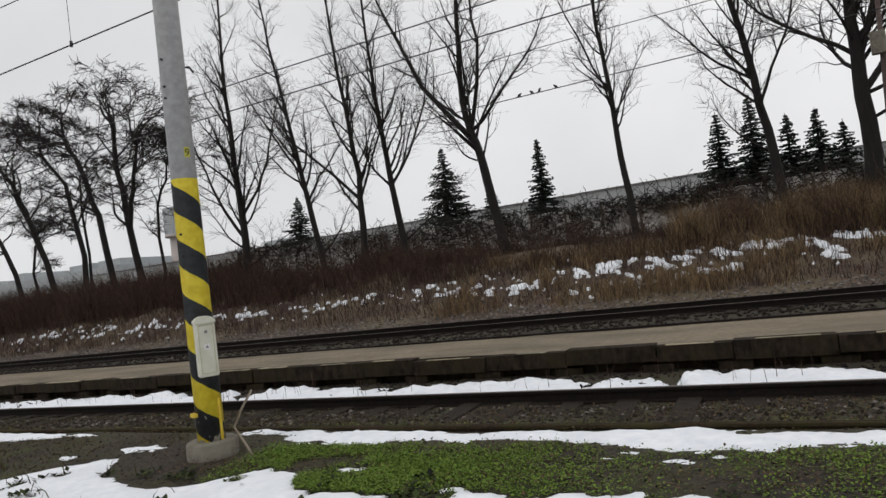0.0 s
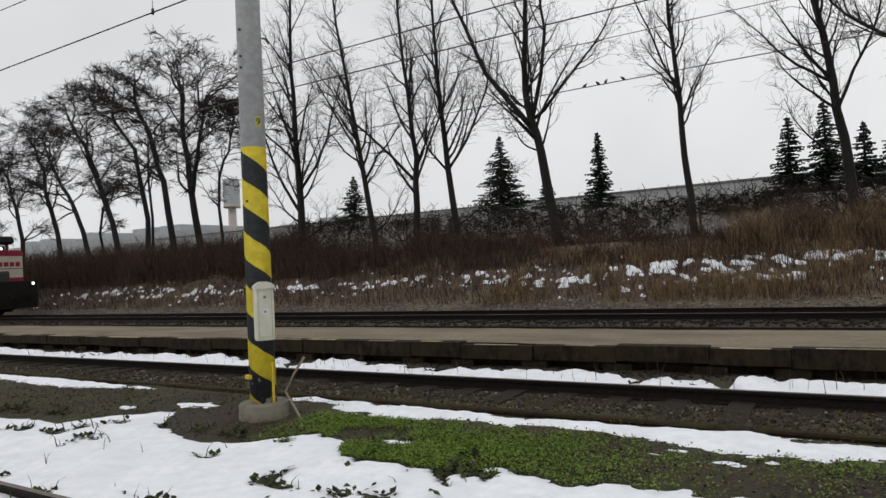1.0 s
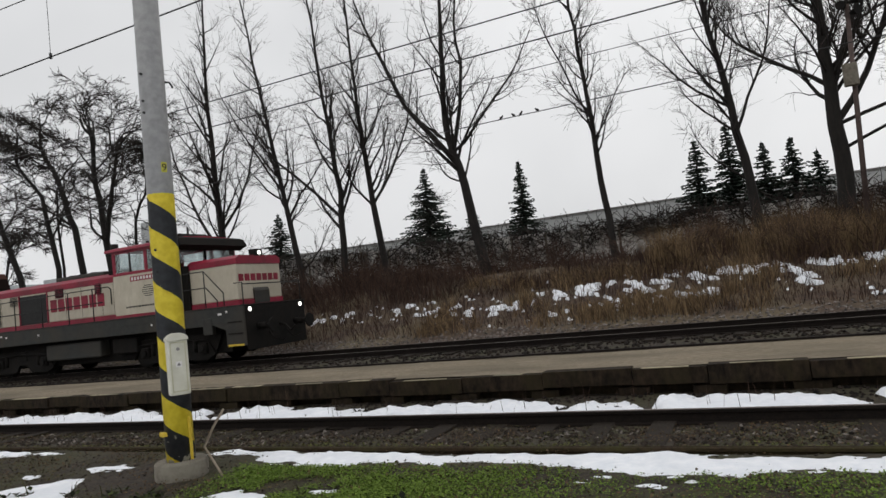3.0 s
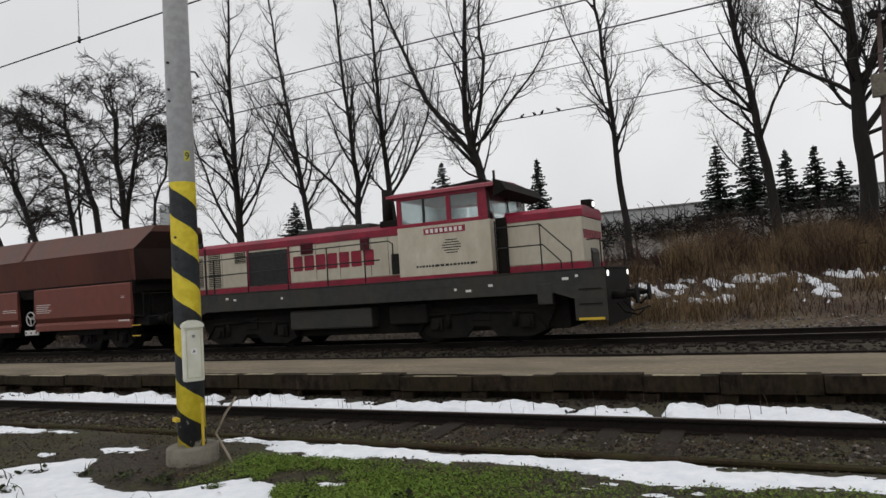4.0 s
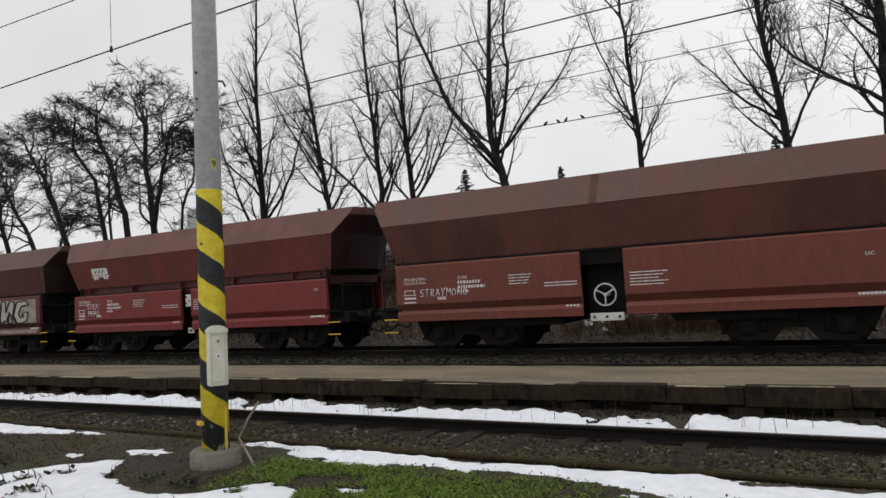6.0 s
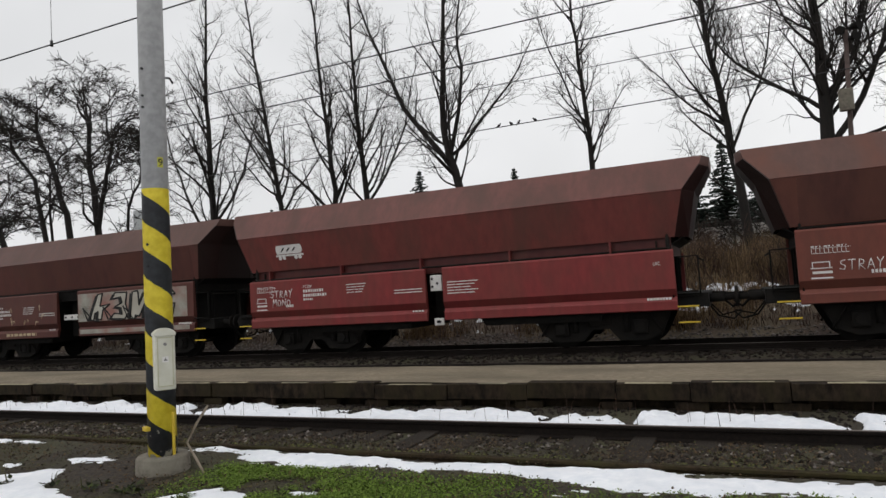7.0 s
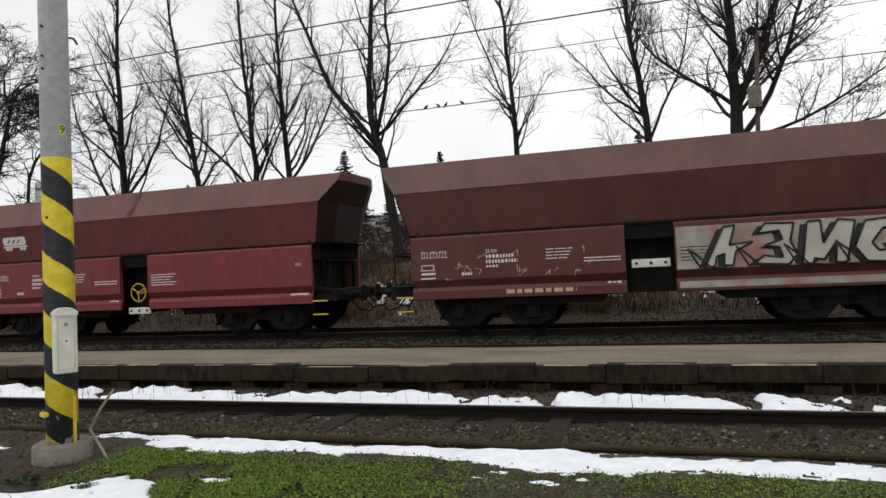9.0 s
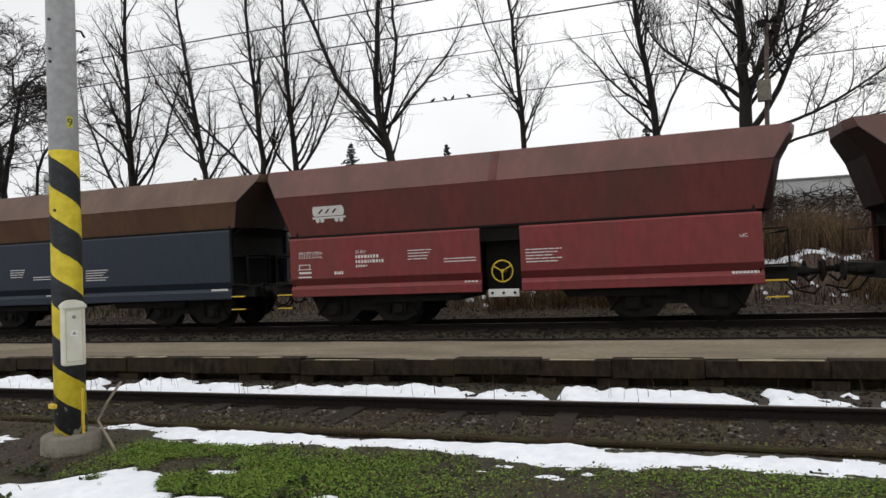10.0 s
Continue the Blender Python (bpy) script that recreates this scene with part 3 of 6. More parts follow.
    box(bm, -0.03, -0.0, -0.15, -0.12, 0.1, 0.52, 0.004)
    ob = part("cable_duct", bm, M_YELLOW, p, "yellow cable duct")
    ob.matrix_basis = turn @ pose(0, 0, 0, 0, 0, 42)
    bm = bmesh.new()
    box(bm, -0.05, 0.05, -0.175, -0.13, 0.36, 0.40, 0.004)
    ob = part("bracket", bm, M_YELLOW, p, "yellow steel bracket")
    ob.matrix_basis = turn @ pose(0, 0, 0, 0, 0, -80)
    for a, z in ((-50, 1.98), (-50, 2.2), (-55, 3.6), (-55, 3.72), (-55, 4.0)):
        bm = bmesh.new()
        rod(bm, (0, -0.115, z), (0, -0.142, z), 0.013, seg=8)
        ob = part("bolt", bm, M_BLACK, p)
        ob.matrix_basis = turn @ pose(0, 0, 0, 0, 0, a)
    bm = bmesh.new()
    tube(bm, [(0, -0.11, 3.95), (0, -0.17, 3.95), (0.02, -0.2, 3.9)], 0.012)
    ob = part("hook", bm, M_BLACK, p)
    ob.matrix_basis = turn @ pose(0, 0, 0, 0, 0, 80)


pole()


def broken_stick():
    bm = bmesh.new()
    tube(bm, [(-4.81, 5.36, -0.1), (-5.0, 5.43, 0.05), (-5.185, 5.5, 0.18), (-5.12, 5.57, 0.36), (-5.035, 5.65, 0.53)], 0.013)
    tagged(part("broken_stick", bm, M_WOOD, None), "bent dry stick leaning beside the pole foot", "stick")


broken_stick()


# ---- overhead wires ----
def wire(y, z, r, label, x0=-150, x1=100, cable=None, drops=()):
    """A straight conductor, with the carrying cable and droppers that hold it where they show."""
    w = tagged(new("overhead_wire"), label, "wire")
    part("conductor", tube(bmesh.new(), [(x0 + (x1 - x0) * i / 24, y, z) for i in range(25)], r, 5), M_WIRE, w)
    if cable:
        zc, slope, half = cable
        part("carrying_cable", tube(bmesh.new(), [(x, y, zc + slope * x) for x in range(-half, half + 1, 4)], 0.008, 5), M_WIRE, w)
        for x in drops:
            bm = bmesh.new()
            rod(bm, (x, y, z), (x, y, zc + slope * x), 0.004, seg=4)
            rod(bm, (x, y, z - 0.03), (x, y, z + 0.06), 0.022, seg=6)
            part("dropper", bm, M_WIRE, w)


wire(6.95, 5.635, 0.011, "contact wire hung from a carrying cable by droppers", cable=(6.405, -0.0279, 40), drops=(-9.1, -15.5, -21, 4))
wire(TR_MID, 5.83, 0.013, "contact wire above the train track")
wire(TR_MID, 6.97, 0.010, "thin carrying cable above the train track")
wire(19.0, 9.42, 0.022, "feeder cable beyond the train track")
wire(19.0, 8.47, 0.022, "feeder cable beyond the train track")


def bird(x, face):
    b_ = tagged(new("perched_bird"), "small dark bird perched on the contact wire", "bird", "birds on the wire")
    b_.matrix_basis = pose(x, TR_MID, 5.838, 0, 0, face)
    bm = bmesh.new()
    bmesh.ops.create_uvsphere(bm, u_segments=10, v_segments=8, radius=0.036, matrix=Matrix.Translation((0, 0, 0.036)) @ pose(0, 0, 0, 0, -35, 0) @ Matrix.Diagonal((1.5, 0.9, 0.95, 1)))
    part("body", bm, M_BLACK, b_)
    bm = bmesh.new()
    bmesh.ops.create_uvsphere(bm, u_segments=8, v_segments=6, radius=0.022, matrix=Matrix.Translation((0.043, 0, 0.078)))
    rod(bm, (0.058, 0, 0.078), (0.08, 0, 0.076), 0.006, 0.001, 6)
    part("head", bm, M_BLACK, b_)
    bm = bmesh.new()
    hull_prism(bm, [(-0.03, 0.026), (-0.1, -0.015), (-0.095, -0.025), (-0.025, 0.01)], -0.01, 0.01)
    part("tail", bm, M_BLACK, b_)


for bx, bf in ((-5.45, 20), (-5.1, 160), (-4.9, -30), (-4.45, 190)):
    bird(bx, bf)


# ---- the train ----
def bar_text(bm, x0, x1, z, h, y, rnd, gap=0.03, word=(0.08, 0.3)):
    """A line of illegible lettering as flat bars."""
    x = x0
    while x < x1:
        w = min(rnd.uniform(*word), x1 - x)
        box(bm, x, x + w, y - 0.004, y, z, z + h)
        x += w + gap


def bogie(parent, cx, wheelbase, r, halfw, rows_for):
    b = part("bogie", bmesh.new(), M_DARK, parent)
    bm = bmesh.new()
    h = wheelbase / 2
    for s in (-1, 1):
        y = s * 1.02
        hull_prism(bm, [(cx - h - 0.75, 0.92), (cx + h + 0.75, 0.92), (cx + h + 0.45, 0.3), (cx + h + 0.1, 0.14), (cx + 0.42, 0.16), (cx + 0.2, 0.42), (cx - 0.2, 0.42), (cx - 0.42, 0.16),
                        (cx - h - 0.1, 0.14), (cx - h - 0.45, 0.3)], y - 0.05, y + 0.05)
        for w in (-1, 1):
            box(bm, cx + w * h - 0.17, cx + w * h + 0.17, y - 0.14, y + 0.14, r - 0.16, r + 0.16, 0.03)
            rod(bm, (cx + w * h, y - s * -0.14, r), (cx + w * h, y - s * -0.2, r), 0.11, seg=12)
            rod(bm, (cx + w * (h - 0.32), y + s * 0.06, r - 0.1), (cx + w * (h - 0.32), y + s * 0.06, r + 0.3), 0.07, seg=10)
            tube(bm, [(cx + w * (h + 0.5), y + s * 0.08, 0.3), (cx + w * (h + 0.2), y + s * 0.1, 0.75), (cx, y + s * 0.1, 0.8)], 0.03)
    box(bm, cx - 0.25, cx + 0.25, -1.1, 1.1, r + 0.05, r + 0.4, 0.03)
    bm.to_mesh(b.data)
    bm.free()
    for w in (-1, 1):
        ws = new("wheelset")
        ws.parent = parent
        x = cx + w * wheelbase / 2
        ws.location = (x, 0, r)
        for s in (-1, 1):
            bm = bmesh.new()
            rod(bm, (0, s * 0.68, 0), (0, s * 0.82, 0), r, seg=28)
            rod(bm, (0, s * 0.66, 0), (0, s * 0.69, 0), r + 0.028, seg=28)
            for k in range(5):
                a = k * 2 * math.pi / 5
                rod(bm, (math.cos(a) * r * 0.55, s * 0.815, math.sin(a) * r * 0.55), (math.cos(a) * r * 0.55, s * 0.835, math.sin(a) * r * 0.55), 0.05, seg=8)
            part("wheel", bm, M_DARK, ws)
        part("axle", rod(bmesh.new(), (0, -1.05, 0), (0, 1.05, 0), 0.075, seg=10), M_DARK, ws)
        rows_for.append((ws, x, r))
    return b


WHEELSETS = []


def buffers(parent, x, s, z=1.02):
    """A pair of buffers and a screw coupling at one end; s is +1 for the front end."""
    for y in (-0.875, 0.875):
        bm = bmesh.new()
        rod(bm, (x, y, z), (x + s * 0.35, y, z), 0.1, seg=12)
        rod(bm, (x + s * 0.35, y, z), (x + s * 0.56, y, z), 0.07, seg=12)
        rod(bm, (x + s * 0.56, y, z), (x + s * 0.6, y, z), 0.22, 0.21, seg=20)
        part("buffer", bm, M_DARK, parent)
    bm = bmesh.new()
    tube(bm, [(x, 0, z), (x + s * 0.3, 0.02, z - 0.05), (x + s * 0.5, 0, z - 0.25), (x + s * 0.66, 0, z - 0.1)], 0.035)
    part("coupling", bm, M_DARK, parent)
    bm = bmesh.new()
    tube(bm, [(x, -0.4, z - 0.15), (x + s * 0.2, -0.42, z - 0.42), (x + s * 0.5, -0.4, z - 0.5), (x + s * 0.66, -0.38, z - 0.35)], 0.022)
    part("brake_hose", bm, M_DARK, parent)
    bm = bmesh.new()
    tube(bm, [(x, 0.4, z - 0.15), (x + s * 0.25, 0.42, z - 0.45), (x + s * 0.66, 0.4, z - 0.35)], 0.022)
    part("brake_hose", bm, M_DARK, parent)


def paint(name, c, worn=0.5, rust=(0.12, 0.045, 0.03)):
    d = tuple(v * 0.8 for v in c)
    l = tuple(min(1, v * 1.1) for v in c)
    return mat(name, d, l, 3.5, 0.55, bump=0.06, c3=rust, big=0.8, stain=worn, stretch=(1.5, 1, 0.6), spec=0.35)


def handwheel(parent, x, z, material):
    bm = bmesh.new()
    n = 24
    for i in range(n):
        a, b = 2 * math.pi * i / n, 2 * math.pi * (i + 1) / n
        rod(bm, (x + 0.25 * math.cos(a), -1.3, z + 0.25 * math.sin(a)), (x + 0.25 * math.cos(b), -1.3, z + 0.25 * math.sin(b)), 0.02, seg=6)
    for k in range(3):
        a = math.pi / 2 + k * 2 * math.pi / 3 + math.pi
        rod(bm, (x, -1.3, z), (x + 0.25 * math.cos(a), -1.3, z + 0.25 * math.sin(a)), 0.018, seg=6)
    rod(bm, (x, -1.33, z), (x, -0.9, z), 0.04, seg=8)
    part("handwheel", bm, material, parent, "spoked handwheel")


def strokes(bm, pts, r, y):
    for a, b in zip(pts, pts[1:]):
        rod(bm, (a[0], y, a[1]), (b[0], y, b[1]), r, seg=4)


def wagon(name_label, c_up, c_side, seed, L, bay=(5.2, 6.2), wheel=None, logo=False, tag=False, graffiti=False, logo_x=0.93, weld=False, white_block=False, patch=None, ptop=2.31, board=0.68, rust=(0.12, 0.045, 0.03), uic=True, rust_up=(0.075, 0.036, 0.026)):
    rnd = random.Random(seed)
    w = tagged(new("hopper_wagon"), name_label, "freight wagon", "hopper wagons of the train")
    m_up = paint("upper_paint", c_up, 0.7, rust_up)
    m_side = paint("side_paint", c_side, 0.42, rust)
    # darker copy of the side paint, carries the shade of the tucked-in fold
    m_low = paint("shaded_side_paint", tuple(v * 0.62 for v in c_side), 0.4, rust)
    m_top = paint("dusty_top_paint", tuple(0.62 * v + 0.38 * d for v, d in zip(c_up, (0.12, 0.085, 0.068))), 0.7, rust_up)
    # body colour cut to near black for the shade under the overhang
    m_end = paint("shaded_end_paint", tuple(0.2 * v + 0.003 for v in c_up), 0.6, (0.02, 0.014, 0.012))
    # hopper body: flared and creased, its overhanging corners cut off behind a short upright lip
    zl = ptop + (0.27 if white_block else 0.07)
    levels = ((4.165, 0.98, 0.86, 0.72, 0.55, 0.98, 0.86), (3.95, 1.12, 0.8, 0.66, 0.55, 0.95, 0.83), (3.40, 1.5, 0.36, 0.28, 0.8, 0.6, 0.5), (zl, 1.27, 0.05, 0.04, 0.75, 0.3, 0.3))
    bm = bmesh.new()
    ends = (bmesh.new(), bmesh.new())

    def ring(mesh, z_, y, ra, fa, ye, rb, fb):
        """One level: half widths with the rear and front overhang of the sides and of the ends."""
        return [mesh.verts.new(q) for q in ((-ra, -y, z_), (L + fa, -y, z_), (L + fb, -ye, z_), (L + fb, ye, z_), (L + fa, y, z_), (-ra, y, z_), (-rb, ye, z_), (-rb, -ye, z_))]

    rings = [ring(bm, *q) for q in levels]
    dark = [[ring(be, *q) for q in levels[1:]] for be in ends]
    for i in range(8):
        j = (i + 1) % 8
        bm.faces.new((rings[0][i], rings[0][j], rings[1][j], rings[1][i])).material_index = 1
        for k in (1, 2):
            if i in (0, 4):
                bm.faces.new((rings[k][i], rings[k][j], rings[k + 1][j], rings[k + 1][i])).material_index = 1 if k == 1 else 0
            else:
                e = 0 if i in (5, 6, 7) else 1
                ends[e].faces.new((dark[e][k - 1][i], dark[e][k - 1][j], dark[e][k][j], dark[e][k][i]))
    ri = [bm.verts.new(q) for q in ((-0.7, 0, 4.2), (L + 0.7, 0, 4.2))]
    top = rings[0]
    for f in ((top[0], top[1], ri[1], ri[0]), (top[4], top[5], ri[0], ri[1]), (top[1], top[2], top[3], top[4], ri[1]), (top[5], top[6], top[7], top[0], ri[0])):
        bm.faces.new(f).material_index = 1
    for mesh in (bm, *ends):
        for v in [v for v in mesh.verts if not v.link_faces]:
            mesh.verts.remove(v)
        bmesh.ops.recalc_face_normals(mesh, faces=mesh.faces[:])
    shell = part("hopper_shell", bm, m_up, w)
    shell.data.materials.append(m_top)
    hoods = [part("end_hood", be, m_end, w, "cut-off hopper end in shade-darkened paint") for be in ends]
    for ob in [shell] + hoods:
        sm = ob.modifiers.new("thickness", "SOLIDIFY")
        sm.thickness, sm.offset = 0.02, -1
    # worn upright weld strip; pale bead along the side paints the crease's worn shine
    if weld:
        bm = bmesh.new()
        xs_ = L * 0.482
        q = [(xs_, -0.985, 4.163), (xs_ + 0.16, -0.985, 4.163), (xs_ + 0.16, -1.5, 3.42), (xs_, -1.5, 3.42)]
        bm.faces.new([bm.verts.new((x, y - 0.008, z)) for x, y, z in q])
        bmesh.ops.solidify(bm, geom=bm.faces[:], thickness=0.012)
        part("weld_strip", bm, paint("worn_strip", tuple(v * 1.5 + 0.05 for v in c_up), 0.2, rust_up), w, "paler weld strip")
    bm = bmesh.new()
    tube(bm, [(-0.28, -1.497, 3.40), (L + 0.28, -1.497, 3.40)], 0.014)
    part("crease_bead", bm, paint("rubbed_shine_edge", tuple(v * 1.2 + 0.03 for v in c_up), 0.6, rust_up), w)
    # sloping end plates, their shade put into the dark material
    for s, xc, xb in ((-1, -0.2, 1.9), (1, L + 0.2, L - 1.9)):
        bm = bmesh.new()
        vs = [bm.verts.new(a) for a in ((xc, 1.2, zl), (xb, 1.02, 1.2), (xb, -1.02, 1.2), (xc, -1.2, zl))]
        bm.faces.new(vs)
        pl = part("end_plate", bm, M_DARK, w, "sloping end plate darkened for shade")
        sm = pl.modifiers.new("thickness", "SOLIDIFY")
        sm.thickness = 0.02
        # added plate, stands in for the darkness inside the open end
        bm = bmesh.new()
        box(bm, min(xc - s * 0.55, xc - s * 0.58), max(xc - s * 0.55, xc - s * 0.58), -1.24, 1.24, 1.0, zl - 0.05)
        part("dark_backing", bm, M_DARK, w, "dark backing plate added behind the open end")
        # uprights, ladder, end rail and steps
        x0 = 0.12 if s < 0 else L - 0.12
        bm = bmesh.new()
        for y in (-1.25, -0.55, 0.55, 1.25):
            rod(bm, (x0, y, 0.95), (x0, y, 2.9), 0.045, seg=6)
        for y in (-1.4, 1.4):
            rod(bm, (x0 + s * 0.05, y, 1.0), (x0 + s * 0.05, y, 2.2), 0.022, seg=6)
        tube(bm, [(x0 + s * 0.1, -1.36, 1.1), (x0 + s * 0.6, -1.36, 1.1), (x0 + s * 0.6, -1.36, 1.95), (x0 + s * 0.1, -1.36, 1.95)], 0.02)
        tube(bm, [(x0 + s * 0.6, -1.36, 1.9), (x0 + s * 0.6, 1.36, 1.9)], 0.02)
        part("end_frame", bm, M_DARK, w, "sooty end frame and rails")
        for z in (0.52, 0.86, 1.18):
            xa, xb = sorted((x0 + s * 0.12, x0 + s * 0.55))
            st = part("step", box(bmesh.new(), xa, xb, -1.46, -1.28, z, z + 0.03), M_DARK, w)
            if z < 1:
                part("step_edge", box(bmesh.new(), xa, xb, -1.466, -1.461, z + 0.004, z + 0.036), M_YELLOW, st, "yellow step edge")
        bm = bmesh.new()
        box(bm, min(x0, x0 + s * 0.75), max(x0, x0 + s * 0.75), -1.3, 1.3, 0.85, 1.15, 0.02)
        part("headstock", bm, M_DARK, w)
        buffers(w, x0 + s * 0.7, s)
    # side doors with a folded lower edge, on both sides
    for s in (-1, 1):
        for a, b in ((0.0, bay[0]), (bay[1], L)):
            bm = bmesh.new()
            extrude_profile(bm, [(s * 1.44, ptop), (s * 1.47, ptop - 0.04), (s * 1.47, 1.27), (s * 1.40, 1.1), (s * 1.34, 1.1), (s * 1.40, ptop)], a, b)
            d = part("side_door", bm, m_side, w)
            bm = bmesh.new()
            extrude_profile(bm, [(s * 1.395, 1.1), (s * 1.45, 1.03), (s * 1.45, 0.82), (s * 1.40, 0.80), (s * 1.33, 1.1)], a, b)
            part("door_sill", bm, m_side, d)
            bm = bmesh.new()
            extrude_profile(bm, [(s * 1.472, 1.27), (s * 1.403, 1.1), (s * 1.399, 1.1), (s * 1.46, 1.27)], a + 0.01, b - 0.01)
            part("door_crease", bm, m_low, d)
            # thin bar in brightened side colour paints the sill's highlight
            bm = bmesh.new()
            box(bm, a, b, s * 1.455 - 0.004, s * 1.455 + 0.004, 1.0, 1.028)
            part("sill_highlight", bm, paint("highlight_paint", tuple(min(1, v * 1.5 + 0.04) for v in c_side), 0.3, rust), d)
    # recess above the doors with brackets, its shadow band put into the colour
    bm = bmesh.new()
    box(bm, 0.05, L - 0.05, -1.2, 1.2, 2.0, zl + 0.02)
    part("recess", bm, paint("shaded_recess_paint", tuple(v * 0.3 for v in c_side), 0.4) if white_block else M_DARK, w)
    for i in range(5 if white_block else 0):
        x = 0.6 + i * 2.4
        bm = bmesh.new()
        box(bm, x, x + 0.05, -1.36, -1.2, 2.06, zl + 0.01, 0.01)
        part("bracket", bm, m_low, w)
    bm = bmesh.new()
    rod(bm, (0.1, -1.33, ptop + 0.03), (L - 0.1, -1.33, ptop + 0.03), 0.025, seg=6)
    part("shaft", bm, M_DARK, w)
    # centre sill, chutes, bay
    bm = bmesh.new()
    box(bm, -0.3, L + 0.3, -0.35, 0.35, 0.8, 1.15)
    for a, b in ((1.2, bay[0] - 0.1), (bay[1] + 0.1, L - 1.2)):
        hull_prism(bm, [(a, 2.1), (b, 2.1), (b - 0.5, 0.62), (a + 0.9, 0.62)], -1.25, 1.25)
    part("underframe", bm, M_DARK, w, "sooty underframe and chutes")
    bm = bmesh.new()
    box(bm, bay[0], bay[1], -0.9, 0.9, 0.8, 2.3)
    part("bay_back", bm, M_DARK, w)
    bm = bmesh.new()
    box(bm, bay[0] + 0.12, bay[1] - 0.1, -1.3, -1.24, board, board + 0.18, 0.01)
    part("pipe_board", bm, M_WHITE, w, "white pipe board")
    for k in range(3):
        bm = bmesh.new()
        rod(bm, (bay[0] + 0.22 + k * (bay[1] - bay[0] - 0.42) / 2, -1.295, board + 0.09), (bay[0] + 0.22 + k * (bay[1] - bay[0] - 0.42) / 2, -1.32, board + 0.09), 0.035, seg=8)
        part("tap", bm, M_BLACK, w)
    if wheel:
        handwheel(w, (bay[0] + bay[1]) / 2, 1.28, wheel)
    if white_block:
        bm = bmesh.new()
        box(bm, bay[0] + 0.08, bay[1] - 0.08, -1.35, -1.25, 1.55, 1.95, 0.02)
        blk = part("control_plate", bm, M_WHITE, w, "white control plate")
        for q in ((0.14, 1.86), (0.14, 1.66), (0.28, 1.74)):
            part("knob", rod(bmesh.new(), (bay[0] + q[0], -1.34, q[1]), (bay[0] + q[0], -1.36, q[1]), 0.035, seg=8), M_BLACK, blk)
    for cx in (1.95, L - 1.75):
        bogie(w, cx, 1.8, 0.46, 1.0, WHEELSETS)
    # lettering
    bm = bmesh.new()
    yf = -1.4715
    m_txt = M_WHITE
    z = 1.78
    for k in range(9):
        x = 0.26 + k * 0.075
        box(bm, x, x + 0.06, yf - 0.003, yf, 1.8, 1.812)
        box(bm, x, x + 0.01, yf - 0.003, yf, 1.8, 1.9)
        box(bm, x, x + 0.06 - 0.02 * (k % 3), yf - 0.003, yf, 1.93, 1.955)
    box(bm, 0.26, 0.94, yf - 0.003, yf, 1.905, 1.914)
    for x0, x1, z, h in ((0.25, 0.55, 1.62, 0.02), (0.22, 0.6, 1.5, 0.02), (0.3, 0.62, 1.62, 0.0), (0.25, 0.6, 1.4, 0.05), (0.22, 0.6, 1.18 + 0.12, 0.03)):
        if h:
            box(bm, x0, x1, yf - 0.003, yf, z, z + h)
    box(bm, 0.25, 0.27, yf - 0.003, yf, 1.5, 1.64)
    box(bm, 0.55, 0.57, yf - 0.003, yf, 1.5, 1.64)
    bar_text(bm, 1.85, 2.5, 1.74, 0.075, yf, rnd, 0.03, (0.03, 0.07))
    bar_text(bm, 1.85, 2.6, 1.62, 0.075, yf, rnd, 0.03, (0.03, 0.07))
    bar_text(bm, 1.85, 2.15, 1.52, 0.055, yf, rnd, 0.03, (0.03, 0.05))
    bar_text(bm, 1.25, 1.5, 1.36, 0.07, yf, rnd, 0.02, (0.04, 0.06))
    for k in range(4):
        bar_text(bm, 3.25, 3.85 - k * 0.04, 1.86 - k * 0.07, 0.02, yf, rnd, 0.03)
    for k in range(2):
        bar_text(bm, bay[0] - 0.9, bay[0] - 0.1, 1.62 - k * 0.07, 0.022, yf, rnd, 0.02)
    for k in range(5):
        bar_text(bm, bay[1] + 0.12, bay[1] + 0.95 - 0.1 * (k % 3), 1.74 - k * 0.07, 0.022, yf, rnd, 0.02)
    bar_text(bm, L - 0.62, L - 0.1, 1.04, 0.05, -1.462, rnd, 0.015, (0.04, 0.07))
    bar_text(bm, bay[0] - 0.4, bay[0] - 0.08, 1.05, 0.04, -1.462, rnd, 0.03, (0.04, 0.1))
    tagged(part("lettering", bm, m_txt, w, "white stencilled lettering"), kind="stuff")
    for body, x, zz, size in (("33 RIV", 1.84, 1.86, 0.11), ("UIC", L - 0.45, 1.8, 0.1)):
        if body == "UIC" and not uic:
            continue
        cu = bpy.data.curves.new("stencil", "FONT")
        cu.body, cu.size, cu.extrude = body, size, 0.001
        cu.materials.append(M_WHITE)
        ob = new("stencil", cu)
        ob.parent = w
        ob.matrix_basis = pose(x, yf - 0.002, zz, 90, 0, 0)
    if logo:
        # white tank-wagon emblem on the lower flare of the body
        g = new("emblem")
        g.parent = w
        tilt = math.degrees(math.atan2(1.5 - 1.27, 3.38 - zl))
        g.matrix_basis = pose(logo_x, -1.27 - (2.74 - zl) * 0.23 / (3.38 - zl) - 0.004, 2.76, tilt, 0, 0) @ Matrix.Scale(0.84, 4)
        bm = bmesh.new()
        hull_prism(bm, [(0.04, 0.12), (0.0, 0.2), (0.0, 0.34), (0.05, 0.42), (1.0, 0.42), (1.05, 0.34), (1.05, 0.2), (1.0, 0.12)], -0.006, 0.0)
        box(bm, -0.03, 1.09, -0.006, 0, 0.04, 0.1)
